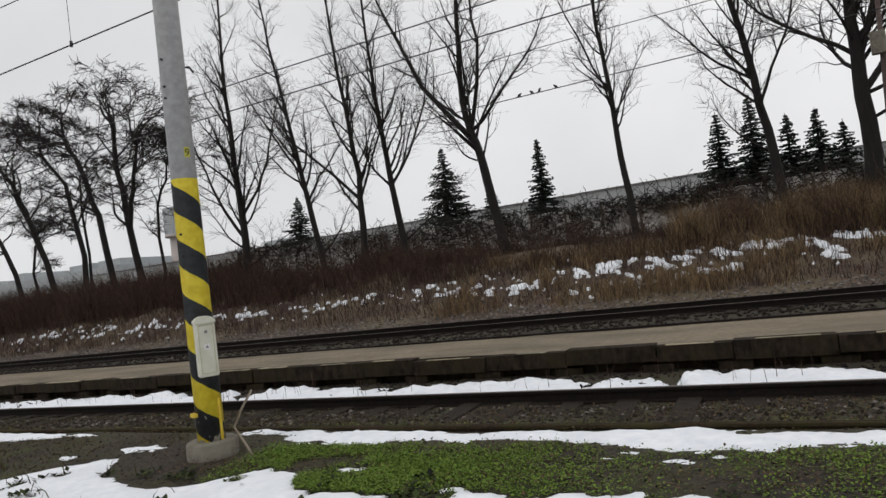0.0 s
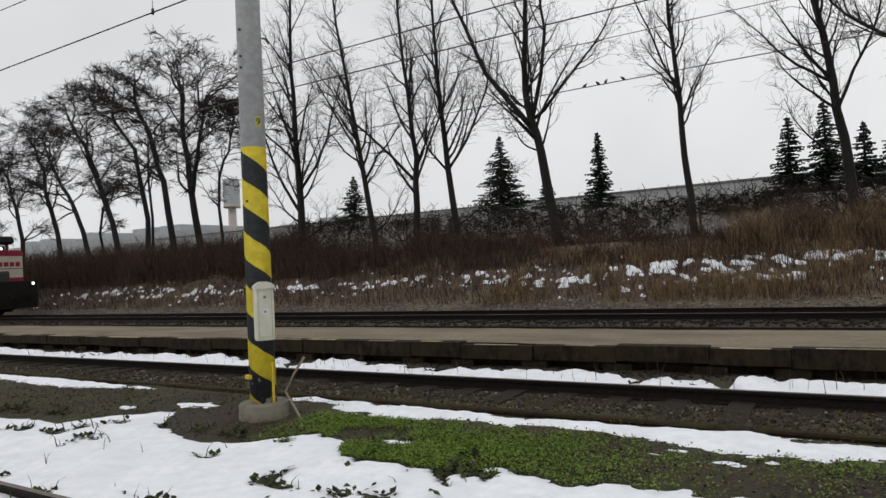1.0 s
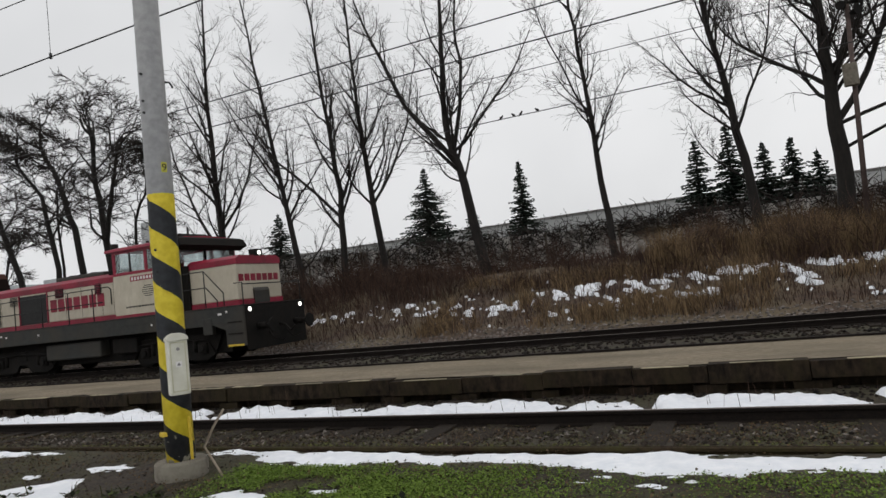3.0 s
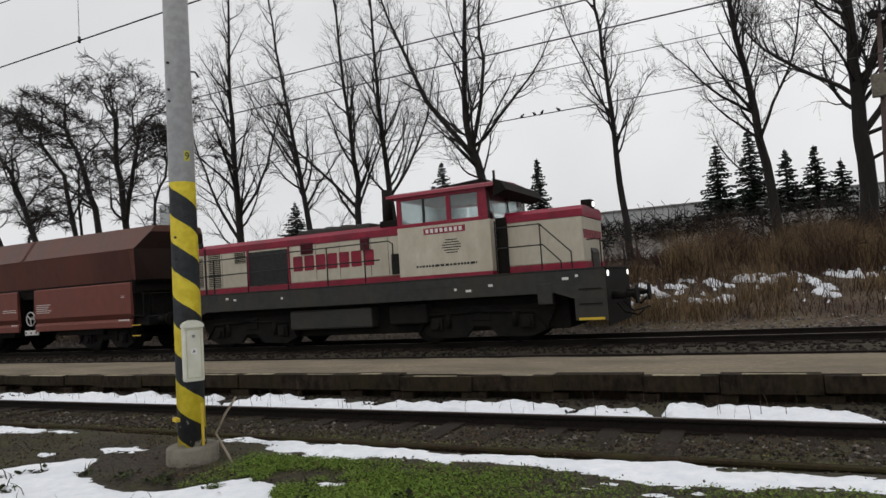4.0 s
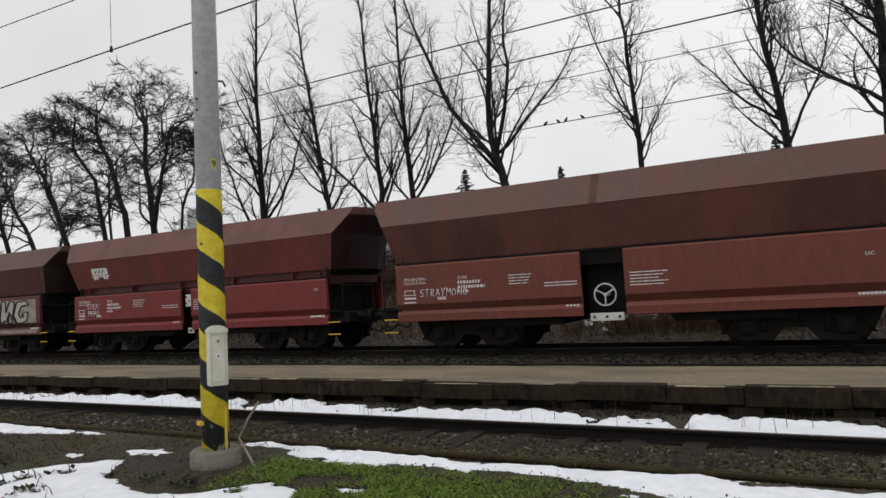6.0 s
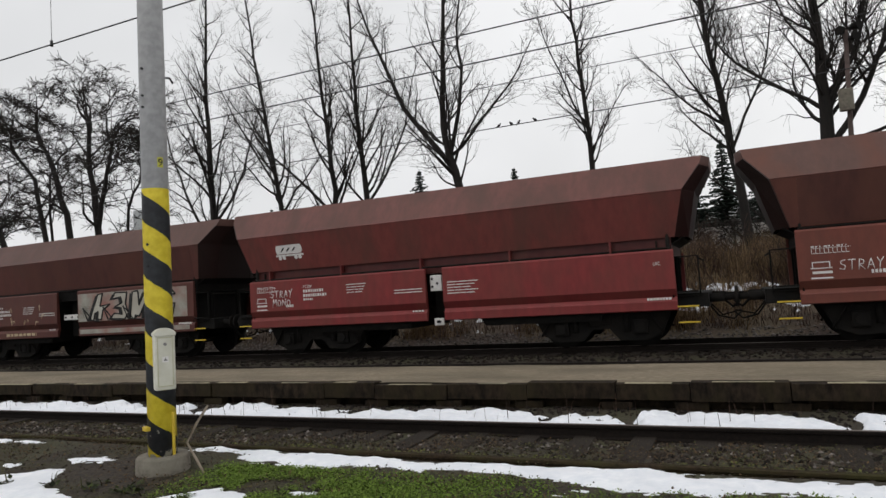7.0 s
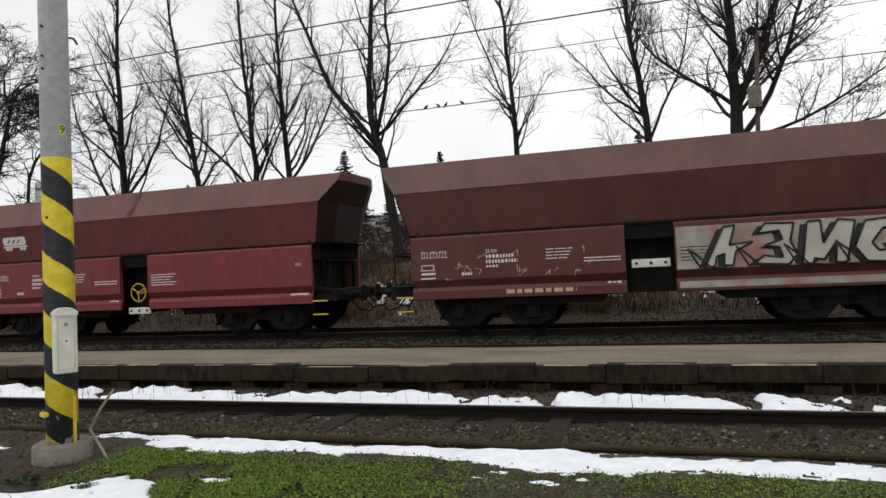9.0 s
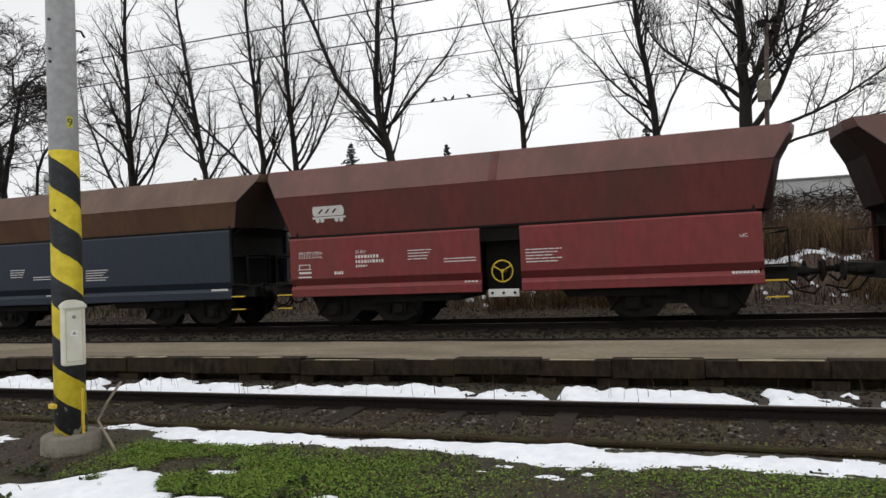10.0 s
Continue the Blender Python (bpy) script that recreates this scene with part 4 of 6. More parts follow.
        for x in (0.13, 0.29, 0.77, 0.93):
            rod(bm, (x, -0.006, -0.01), (x, 0, -0.01), 0.068, seg=14)
        part("emblem_shape", bm, M_WHITE, g, "white wagon emblem")
        bm = bmesh.new()
        for x in (0.17, 0.4, 0.63):
            hull_prism(bm, [(x, 0.2), (x + 0.07, 0.2), (x + 0.2, 0.33), (x + 0.13, 0.33)], -0.009, -0.0062)
        part("emblem_mark", bm, M_BLACK, g)
    if tag:
        bm = bmesh.new()
        glyph = {"S": [(0.85, 0.95), (0.3, 0.9), (0.2, 0.6), (0.8, 0.4), (0.6, 0.05), (0.0, 0.1)], "T": [(0.0, 0.95), (0.95, 1.0), (0.5, 0.97), (0.4, 0.0)],
                 "R": [(0.1, 0.0), (0.25, 0.95), (0.8, 0.85), (0.7, 0.55), (0.2, 0.5), (0.85, 0.0)], "A": [(0.0, 0.0), (0.5, 1.0), (0.85, 0.0), (0.7, 0.4), (0.2, 0.35)],
                 "Y": [(0.1, 1.0), (0.45, 0.55), (0.9, 1.05), (0.45, 0.55), (0.3, -0.1)], "M": [(0.0, 0.0), (0.15, 1.0), (0.5, 0.4), (0.85, 1.0), (1.0, 0.0)],
                 "O": [(0.5, 0.9), (0.1, 0.6), (0.2, 0.1), (0.7, 0.05), (0.9, 0.5), (0.5, 0.9)], "N": [(0.05, 0.0), (0.15, 0.95), (0.8, 0.05), (0.95, 1.0)]}
        lines = (("STRAY", 0.72, 1.64), ("MONO", 0.8, 1.4)) if tag == 1 else (("STRAYMONO", 0.72, 1.45),)
        for text, x, z0 in lines:
            for k, ch in enumerate(text):
                strokes(bm, [(x + k * 0.158 + u * 0.135, z0 + v * 0.2 + rnd.uniform(-0.01, 0.01)) for u, v in glyph[ch]], 0.01, yf)
        part("sprayed_tag", bm, M_WHITE, w, "sprayed white tag scrawl")
    if graffiti:
        bm = bmesh.new()
        box(bm, bay[1] + 0.03, L - 0.25, yf - 0.004, yf - 0.001, 1.28, 2.19)
        box(bm, bay[1] + 0.06, L - 0.2, -1.4605, -1.4565, 0.88, 1.02)
        part("sprayed_ground", bm, mat("grey_spray_paint", (0.25, 0.235, 0.2), (0.40, 0.38, 0.33), 2.2, 0.7, bump=0.05, c3=(0.28, 0.1, 0.08), big=1.6, stain=0.8), w, "grey sprayed graffiti ground")
        bm = bmesh.new()
        forms = ([(0, 1.3), (0.4, 2.14), (0.62, 2.16), (0.5, 1.75), (0.95, 1.8), (0.62, 1.62), (0.55, 1.32), (0.38, 1.34), (0.4, 1.58), (0.24, 1.52), (0.2, 1.32)],
                 [(0, 1.34), (0.2, 1.5), (0.55, 1.45), (0.5, 1.66), (0.22, 1.7), (0.55, 1.82), (0.5, 2.0), (0.1, 1.96), (0.24, 2.16), (0.78, 2.14), (0.7, 1.78), (0.82, 1.5), (0.66, 1.3)],
                 [(0, 1.3), (0.12, 2.14), (0.36, 2.16), (0.4, 1.7), (0.68, 2.16), (0.98, 2.12), (0.8, 1.3), (0.6, 1.3), (0.64, 1.74), (0.4, 1.36), (0.22, 1.4), (0.2, 1.3)],
                 [(0.2, 1.3), (0.0, 1.6), (0.2, 2.1), (0.8, 2.16), (0.98, 1.98), (0.5, 1.94), (0.3, 1.66), (0.42, 1.5), (0.66, 1.52), (0.6, 1.68), (0.95, 1.7), (0.86, 1.36), (0.5, 1.28)])
        places = (6.6, 7.55, 8.45, 9.4)
        for x0, form in zip(places, forms):
            hull_prism(bm, [(x0 + u, v) for u, v in form], yf - 0.008, yf - 0.004)
        dark = bmesh.new()
        for x0, form in zip(places, forms):
            hull_prism(dark, [(x0 + u - 0.13, max(1.285, v - 0.05)) for u, v in form], yf - 0.0065, yf - 0.004)
        part("sprayed_shadow", dark, M_BLACK, w, "black sprayed drop shadow")
        part("sprayed_letterform", bm, mat("pale_spray_paint", (0.42, 0.40, 0.34), (0.55, 0.53, 0.46), 3, 0.7, bump=0.03, c3=(0.3, 0.25, 0.2), big=1.5, stain=0.5), w, "pale sprayed letter shapes")
        bm = bmesh.new()
        for x0, form in zip(places, forms):
            q = [(x0 + u, v) for u, v in form]
            strokes(bm, q + q[:1], 0.027, yf - 0.008)
            strokes(bm, [(x0 - 0.1, 1.32), (x0 - 0.32, 1.72), (x0 - 0.12, 1.55), (x0 + 0.12, 1.3), (x0 + 0.5, 1.26)], 0.024, yf - 0.006)
        tagged(part("sprayed_outline", bm, M_BLACK, w, "black sprayed outline"), kind="stuff")
        bm = bmesh.new()
        for k in range(14):
            xx, zz = rnd.uniform(0.5, 4.6), rnd.uniform(1.35, 1.85)
            strokes(bm, [(xx + rnd.uniform(-0.12, 0.12), zz + rnd.uniform(-0.12, 0.12)) for _ in range(4)], 0.009, yf)
        bar_text(bm, 2.3, 3.9, 0.9, 0.09, -1.452, rnd, 0.06, (0.08, 0.2))
        tagged(part("sprayed_scrawl", bm, mat("ochre_spray", (0.42, 0.33, 0.2), (0.52, 0.42, 0.27), 8, 0.8, bump=0), w, "ochre sprayed scrawl"), kind="stuff")
    if patch:
        # differently faded repainted plates on the flare
        for x0, x1 in patch:
            bm = bmesh.new()
            za, zb = 3.36, zl + 0.03
            ya, yb = (1.27 + (q - zl) * 0.23 / (3.40 - zl) for q in (za, zb))
            vs = [bm.verts.new(q) for q in ((x0, -ya - 0.006, za), (x1, -ya - 0.006, za), (x1, -yb - 0.006, zb), (x0, -yb - 0.006, zb))]
            f = bm.faces.new(vs)
            ex = bmesh.ops.extrude_face_region(bm, geom=[f])
            for v in [g_ for g_ in ex["geom"] if isinstance(g_, bmesh.types.BMVert)]:
                v.co.y += 0.004
            bmesh.ops.recalc_face_normals(bm, faces=bm.faces[:])
            part("repainted_plate", bm, paint("faded_plate", tuple(v * 0.75 for v in c_up), 0.7), w, "darker repainted plate")
    return w


WAGONS = [   # wagons from the locomotive back, each with the place of its rear door edge behind the locomotive's hood
    (wagon("rust-brown hopper wagon with pale handwheel", (0.105, 0.036, 0.028), (0.17, 0.044, 0.03), 11, 11.13, (5.06, 6.06), M_WHITE, tag=2, weld=True, patch=((0.12, 3.15), (9.1, 11.1)), rust_up=(0.14, 0.047, 0.028)), -13.53),
    (wagon("brick-red hopper wagon with white emblem", (0.165, 0.037, 0.031), (0.21, 0.028, 0.028), 12, 11.58, (5.59, 6.07), None, logo=True, tag=1, white_block=True, ptop=2.13), -27.46),
    (wagon("dark brown hopper wagon covered in grey graffiti", (0.115, 0.038, 0.031), (0.09, 0.025, 0.019), 13, 11.09, (4.99, 6.02), None, graffiti=True, board=1.36, patch=((3.3, 11.0),)), -40.71),
    (wagon("crimson-brown hopper wagon with yellow handwheel", (0.145, 0.036, 0.031), (0.20, 0.030, 0.032), 14, 11.1, (5.06, 6.02), M_YELLOW, logo=True, logo_x=0.66, weld=True), -54.53),
    (wagon("rusty brown hopper wagon with dark blue doors", (0.135, 0.072, 0.042), (0.016, 0.024, 0.04), 15, 11.1, (5.05, 6.05), None, ptop=2.66, rust=(0.022, 0.028, 0.036), uic=False), -67.47),
]


def louvre(parent, x0, x1, z0, z1, y, n, material=None):
    bm = bmesh.new()
    box(bm, x0, x1, y - 0.004, y + 0.01, z0, z1)
    lv = part("louvre", bm, M_BLACK, parent, "dark ventilation louvre")
    for i in range(n):
        z = z0 + (z1 - z0) * (i + 0.5) / n
        bm = bmesh.new()
        vs = [(x0, y - 0.006, z + 0.2 * (z1 - z0) / n), (x1, y - 0.006, z + 0.2 * (z1 - z0) / n), (x1, y - 0.028, z - 0.25 * (z1 - z0) / n), (x0, y - 0.028, z - 0.25 * (z1 - z0) / n)]
        bm.faces.new([bm.verts.new(q) for q in vs])
        bmesh.ops.solidify(bm, geom=bm.faces[:], thickness=0.008)
        part("slat", bm, material or M_CREAM, lv)


def locomotive():
    g = tagged(new("diesel_locomotive"), "cream and crimson diesel shunting locomotive with dark grey frame", "locomotive")
    hw = 1.02   # hood half width

    def b(name, x0, x1, y0, y1, z0, z1, m, bev=0.015, parent=g, label=""):
        return part(name, box(bmesh.new(), x0, x1, y0, y1, z0, z1, bev), m, parent, label)

    # frame
    bm = bmesh.new()
    hull_prism(bm, [(-0.45, 1.68), (12.75, 1.68), (12.75, 0.95), (12.2, 0.95), (11.6, 1.16), (0.9, 1.16), (0.3, 0.9), (-0.45, 0.9)], -1.45, 1.45)
    part("frame", bm, M_GREY, g, "dark grey main frame")
    b("deck", -0.5, 12.8, -1.47, 1.47, 1.682, 1.70, M_GREY, 0.004)
    # rear hood in bays
    b("rear_hood", 0.0, 7.6, -hw, hw, 1.86, 2.95, M_CREAM, 0.03)
    b("lower_stripe", -0.01, 7.6, -hw - 0.012, hw + 0.012, 1.70, 1.86, M_RED, 0.01, label="crimson lower band")
    bm = bmesh.new()
    extrude_profile(bm, [(-hw - 0.012, 2.95), (-hw - 0.012, 3.14), (-hw + 0.15, 3.26), (hw - 0.15, 3.26), (hw + 0.012, 3.14), (hw + 0.012, 2.95)], -0.01, 7.6)
    part("hood_roof", bm, M_RED, g, "crimson hood roof")
    louvre(g, 0.03, 0.42, 1.95, 2.86, -hw - 0.002, 16)
    louvre(g, 0.66, 1.14, 1.9, 2.95, -hw - 0.002, 18)
    louvre(g, 1.72, 2.13, 2.6, 2.96, -hw - 0.002, 7)
    louvre(g, 4.2, 4.62, 2.68, 3.0, -hw - 0.016, 6, M_RED)
    louvre(g, 6.2, 6.48, 2.62, 2.98, -hw - 0.016, 6, M_RED)
    louvre(g, 7.15, 7.58, 1.9, 2.45, -hw - 0.018, 9, M_GREY)
    b("open_bay", 2.26, 3.76, -hw - 0.006, -hw + 0.02, 1.87, 2.9, M_BLACK, 0.004, label="dark open engine bay")
    for x in (2.24, 3.76):
        b("bay_frame", x - 0.03, x + 0.03, -hw - 0.03, -hw, 1.86, 2.98, M_RED, 0.006)
    b("grab_post", 0.53, 0.57, -hw - 0.05, -hw - 0.01, 1.72, 3.15, M_BLACK, 0.006)
    for x in (1.2, 2.2, 4.7, 5.5, 6.5, 7.05):
        b("door_seam", x, x + 0.012, -hw - 0.004, -hw + 0.004, 1.9, 2.93, M_GREY, 0)
    # brand shown as plain crimson blocks
    for k in range(7):
        x0 = 3.9 + k * 0.395
        cuts = [(0.03, 2.2), (0.31, 2.2), (0.335, 2.23), (0.335, 2.61), (0.31, 2.64), (0.03, 2.64), (0.005, 2.61), (0.005, 2.23)]
        bm = bmesh.new()
        hull_prism(bm, [(x0 + u, v) for u, v in cuts], -hw - 0.006, -hw + 0.002)
        part("brand_block", bm, M_RED, g)
    # roof kit: fan housing and stack
    b("fan_housing", 3.95, 6.4, -0.8, 0.8, 3.24, 3.40, M_GREY, 0.04)
    bm = bmesh.new()
    for x in (4.2, 4.75, 5.3):
        rod(bm, (x, -0.2, 3.4), (x, -0.2, 3.47), 0.22, seg=14)
    part("roof_fan", bm, M_DARK, g)
    b("lifting_lug", 0.25, 0.37, -1.0, -0.9, 3.2, 3.34, M_BLACK, 0.01)
    bm = bmesh.new()
    rod(bm, (6.98, -0.8, 3.1), (6.98, -0.8, 4.24), 0.15, 0.13, 14)
    box(bm, 6.8, 7.4, -0.95, -0.5, 3.2, 3.38, 0.02)
    part("exhaust_stack", bm, M_DARK, g, "black exhaust stack")
    # cab
    hc = 1.45
    b("cab_body", 7.6, 10.15, -hc, hc, 1.78, 3.08, M_CREAM, 0.02)
    b("cab_stripe", 7.6, 10.15, -hc - 0.006, hc + 0.006, 1.70, 1.79, M_RED, 0.006)
    b("cab_skirt", 7.6, 10.15, -hc - 0.003, -hc + 0.1, 1.45, 1.7, M_GREY, 0.006)
    for ya, yb in ((-hc - 0.008, -hc + 0.05), (hc - 0.05, hc + 0.008)):
        bm = bmesh.new()
        for z0, z1 in ((3.07, 3.16), (3.78, 3.9)):
            box(bm, 7.62, 10.1, ya, yb, z0, z1, 0.01)
        for x0, x1 in ((7.62, 7.75), (9.02, 9.14), (9.86, 10.1)):
            box(bm, x0, x1, ya, yb, 3.16, 3.78, 0.01)
        part("window_frame", bm, M_RED, g, "crimson window surround")
    b("window_bar", 8.36, 8.42, -hc - 0.006, -hc + 0.03, 3.16, 3.78, M_BLACK, 0.004)
    for x0, x1 in ((7.75, 8.36), (8.42, 9.02), (9.14, 9.86)):
        b("window_pane", x0, x1, -hc + 0.012, -hc + 0.02, 3.16, 3.78, M_GLASS, 0)
        b("window_pane", x0, x1, hc - 0.02, hc - 0.012, 3.16, 3.78, M_GLASS, 0)
    for x in (7.64, 10.08):
        for y in (-1.4, -0.02, 1.3):
            b("cab_post", x - 0.03, x + 0.03, y, y + 0.1, 3.08, 3.85, M_GREY, 0.005)
    b("windscreen", 10.1, 10.11, -1.3, 1.3, 3.25, 3.8, M_GLASS, 0)
    b("rear_windscreen", 7.625, 7.635, -1.3, 1.3, 3.25, 3.8, M_GLASS, 0)
    b("seat_back", 8.5, 8.62, -0.9, -0.4, 3.0, 3.55, M_BLACK, 0.03)
    bm = bmesh.new()
    extrude_profile(bm, [(-1.53, 3.87), (-1.5, 3.95), (-1.0, 4.06), (0, 4.1), (1.0, 4.06), (1.5, 3.95), (1.53, 3.87)], 7.36, 10.32)
    part("cab_roof", bm, M_RED, g, "crimson cab roof")
    bm = bmesh.new()
    hull_prism(bm, [(10.3, 3.62), (10.62, 3.75), (10.5, 3.98), (10.3, 4.05)], -1.48, 1.48)
    part("sun_visor", bm, M_DARK, g, "dark sun visor")
    bm = bmesh.new()
    hull_prism(bm, [(8.6, 4.06), (8.7, 4.17), (9.7, 4.25), (9.95, 4.06)], -0.6, 0.6)
    part("roof_box", bm, M_DARK, g, "black roof equipment box")
    bm = bmesh.new()
    rod(bm, (9.98, -0.5, 4.05), (9.98, -0.5, 4.42), 0.035, seg=8)
    part("aerial", bm, M_BLACK, g)
    part("horn", rod(bmesh.new(), (8.3, -0.6, 4.05), (8.3, -0.6, 4.2), 0.05, seg=8), M_BLACK, g)
    # running number as bars on a crimson plate
    b("number_board", 8.36, 9.5, -hc - 0.008, -hc + 0.002, 2.84, 3.0, M_RED, 0.003)
    bm = bmesh.new()
    for k in range(8):
        box(bm, 8.42 + k * 0.13, 8.5 + k * 0.13, -hc - 0.012, -hc - 0.0085, 2.87, 2.97)
    part("number_bars", bm, M_WHITE, g)
    bm = bmesh.new()
    for k in range(6):
        wd = 0.28 - 0.05 * abs(k - 2.5)
        box(bm, 9.1 - wd, 9.1 + wd, -hc - 0.004, -hc, 2.32 + k * 0.065, 2.345 + k * 0.065)
    rn = random.Random(4)
    bar_text(bm, 8.1, 9.75, 2.0, 0.055, -hc, rn, 0.03, (0.04, 0.12))
    tagged(part("data_lines", bm, M_BLACK, g, "small black data lettering"), kind="stuff")
    # front hood
    b("front_hood", 10.4, 12.25, -hw, hw, 1.86, 2.95, M_CREAM, 0.03)
    b("front_stripe", 10.35, 12.27, -hw - 0.012, hw + 0.012, 1.70, 1.86, M_RED, 0.01, label="crimson lower band")
    bm = bmesh.new()
    extrude_profile(bm, [(-hw - 0.012, 2.95), (-hw - 0.012, 3.12), (-hw + 0.15, 3.22), (hw - 0.15, 3.22), (hw + 0.012, 3.12), (hw + 0.012, 2.95)], 10.35, 12.27)
    part("front_hood_roof", bm, M_RED, g, "crimson hood roof")
    b("cab_gap", 10.15, 10.42, -1.1, 1.1, 1.7, 3.1, M_DARK, 0.01)
    b("headlamp_box", 12.05, 12.3, -0.18, 0.18, 3.2, 3.42, M_DARK, 0.02)
    for y, z in ((-0.0, 3.3),):
        bm = bmesh.new()
        rod(bm, (12.3, y, z), (12.325, y, z), 0.065, seg=14)
        part("headlamp", bm, M_LAMP, g, "lit headlamp")
    for y in (-1.2, 1.2):
        bm = bmesh.new()
        rod(bm, (12.72, y, 1.55), (12.79, y, 1.55), 0.075, 0.07, seg=14)
        part("headlamp", bm, M_LAMP, g, "lit headlamp")
    # blocks in the brand colour on the nose
    for k in range(7):
        bm = bmesh.new()
        box(bm, 12.25, 12.258, -0.95 + k * 0.27, -0.74 + k * 0.27, 2.42, 2.64)
        part("brand_block", bm, M_RED, g)
    bm = bmesh.new()
    hull_prism(bm, [(12.25, 1.72), (12.3, 1.72), (12.3, 2.1), (12.25, 2.2)], -0.35, 0.35)
    part("nose_hatch", bm, M_GREY, g)
    # handrails
    def rail(pts, r=0.018):
        bm2 = bmesh.new()
        tube(bm2, pts, r)
        part("handrail", bm2, M_BLACK, g, "thin black handrail")

    yr = -1.42
    rail([(0.0, yr, 2.72), (7.3, yr, 2.78), (7.42, yr, 2.7), (7.42, yr, 2.2)])
    rail([(0.0, yr, 2.25), (7.0, yr, 2.3)])
    for x in (0.02, 1.25, 2.55, 4.0, 5.35, 6.55):
        rail([(x, yr, 1.7), (x, yr, 2.76)])
    rail([(10.25, yr, 2.82), (11.35, yr, 2.82), (12.05, yr, 2.1), (12.05, yr, 1.72)])
    rail([(10.25, yr, 2.32), (11.4, yr, 2.32), (11.8, yr, 1.9), (11.8, yr, 1.72)])
    rail([(11.35, yr, 2.82), (11.35, yr, 1.72)])
    rail([(10.25, yr, 1.72), (10.25, yr, 3.0)])
    for y in (-1.35, 1.35):
        rail([(12.7, y, 1.7), (12.7, y, 2.35), (12.4, y, 2.35)])
        rail([(-0.4, y, 1.7), (-0.4, y, 2.6), (-0.1, y, 2.6)])
    rail([(12.7, -1.35, 2.3), (12.7, 1.35, 2.3)])
    # fuel tank, battery boxes, corner steps
    b("fuel_tank", 3.9, 6.6, -1.3, 1.3, 0.5, 1.05, M_GREY, 0.05, label="grey fuel tank")
    for x0 in (-0.42, 12.05):
        bm = bmesh.new()
        hull_prism(bm, [(x0, 1.66), (x0 + 0.72, 1.66), (x0 + 0.72, 0.5), (x0, 0.5)], -1.44, -1.36)
        part("step_plate", bm, M_GREY, g)
        for z in (0.5, 0.86, 1.2):
            b("step", x0 + 0.1, x0 + 0.62, -1.47, -1.2, z, z + 0.03, M_DARK, 0.004)
        b("step_edge", x0 + 0.08, x0 + 0.66, -1.478, -1.471, 0.5, 0.56, M_YELLOW, 0.003, label="yellow step edge")
    # solid block added for the deep shadow among the running gear
    b("shade_block", 0.7, 11.8, -0.95, 0.95, 0.3, 1.158, M_DARK, 0.03, label="dark block filling the shaded space under the frame")
    b("air_tank_box", 7.1, 8.2, -1.25, -0.9, 0.55, 1.05, M_DARK, 0.04)
    b("front_pilot", 12.752, 12.78, -1.4, 1.4, 0.35, 1.66, M_DARK, 0.01, label="sooty front pilot plate")
    b("sand_pipe_box", 11.2, 11.55, -1.46, -1.3, 0.9, 1.4, M_GREY, 0.02)
    rn = random.Random(9)
    for x, z in ((1.7, 1.5), (2.0, 1.45), (3.74, 1.42), (9.4, 1.3), (9.1, 1.35), (10.0, 1.4), (11.8, 1.45), (12.1, 1.5)):
        b("small_plate", x, x + rn.uniform(0.06, 0.16), -1.456, -1.451, z, z + 0.06, M_WHITE, 0)
    for cx in (2.3, 9.6):
        bogie(g, cx, 2.4, 0.5, 1.0, WHEELSETS)
    for x, s in ((-0.45, -1), (12.75, 1)):
        buffers(g, x, s)
    # true length between the headstocks
    for ob in g.children_recursive:
        if ob.parent is g and ob.type == "MESH":
            for v in ob.data.vertices:
                v.co.x *= 1.033
        elif ob.parent is g:
            ob.location.x *= 1.033
        elif ob.name.startswith("slat"):   # slats lie one level deeper
            for v in ob.data.vertices:
                v.co.x *= 1.033
    return g


LOCO = locomotive()


# ---- trees ----
def tube_mesh(V, F, pts, radii, seg):
    """Adds one tapered tube through pts to the lists."""
    k0 = len(V)
    n = len(pts)
    for i in range(n):
        d = (pts[min(i + 1, n - 1)] - pts[max(i - 1, 0)])
        d = d / (np.linalg.norm(d) + 1e-9)
        a = np.cross(d, (0.31, 0.87, 0.38))
        a /= np.linalg.norm(a) + 1e-9
        b = np.cross(d, a)
        for j in range(seg):
            t = 2 * math.pi * j / seg
            V.append(tuple(pts[i] + (a * math.cos(t) + b * math.sin(t)) * radii[i]))
    for i in range(n - 1):
        for j in range(seg):
            j2 = (j + 1) % seg
            F.append((k0 + i * seg + j, k0 + i * seg + j2, k0 + (i + 1) * seg + j2, k0 + (i + 1) * seg + j))


def grow(rnd, start, direction, length, r0, up, wander, nodes):
    """A wandering branch line that bends towards the vertical by up."""
    pts = [np.array(start, float)]
    d = np.array(direction, float)
    d /= np.linalg.norm(d)
    for i in range(nodes):
        d = d + rnd.normal(0, wander, 3) + np.array((0, 0, up))
        d /= np.linalg.norm(d)
        pts.append(pts[-1] + d * length / nodes)
    rad = [r0 * (1 - 0.8 * i / nodes) for i in range(nodes + 1)]
    return pts, rad


def side_dir(rnd, d, angle, az=None):
    d = d / np.linalg.norm(d)
    a = np.cross(d, (0.2, 0.9, 0.1) if abs(d[1]) < 0.9 else (1, 0, 0))
    a /= np.linalg.norm(a)
    b = np.cross(d, a)
    az = rnd.uniform(0, 2 * math.pi) if az is None else az
    s = a * math.cos(az) + b * math.sin(az)
    return d * math.cos(angle) + s * math.sin(angle)


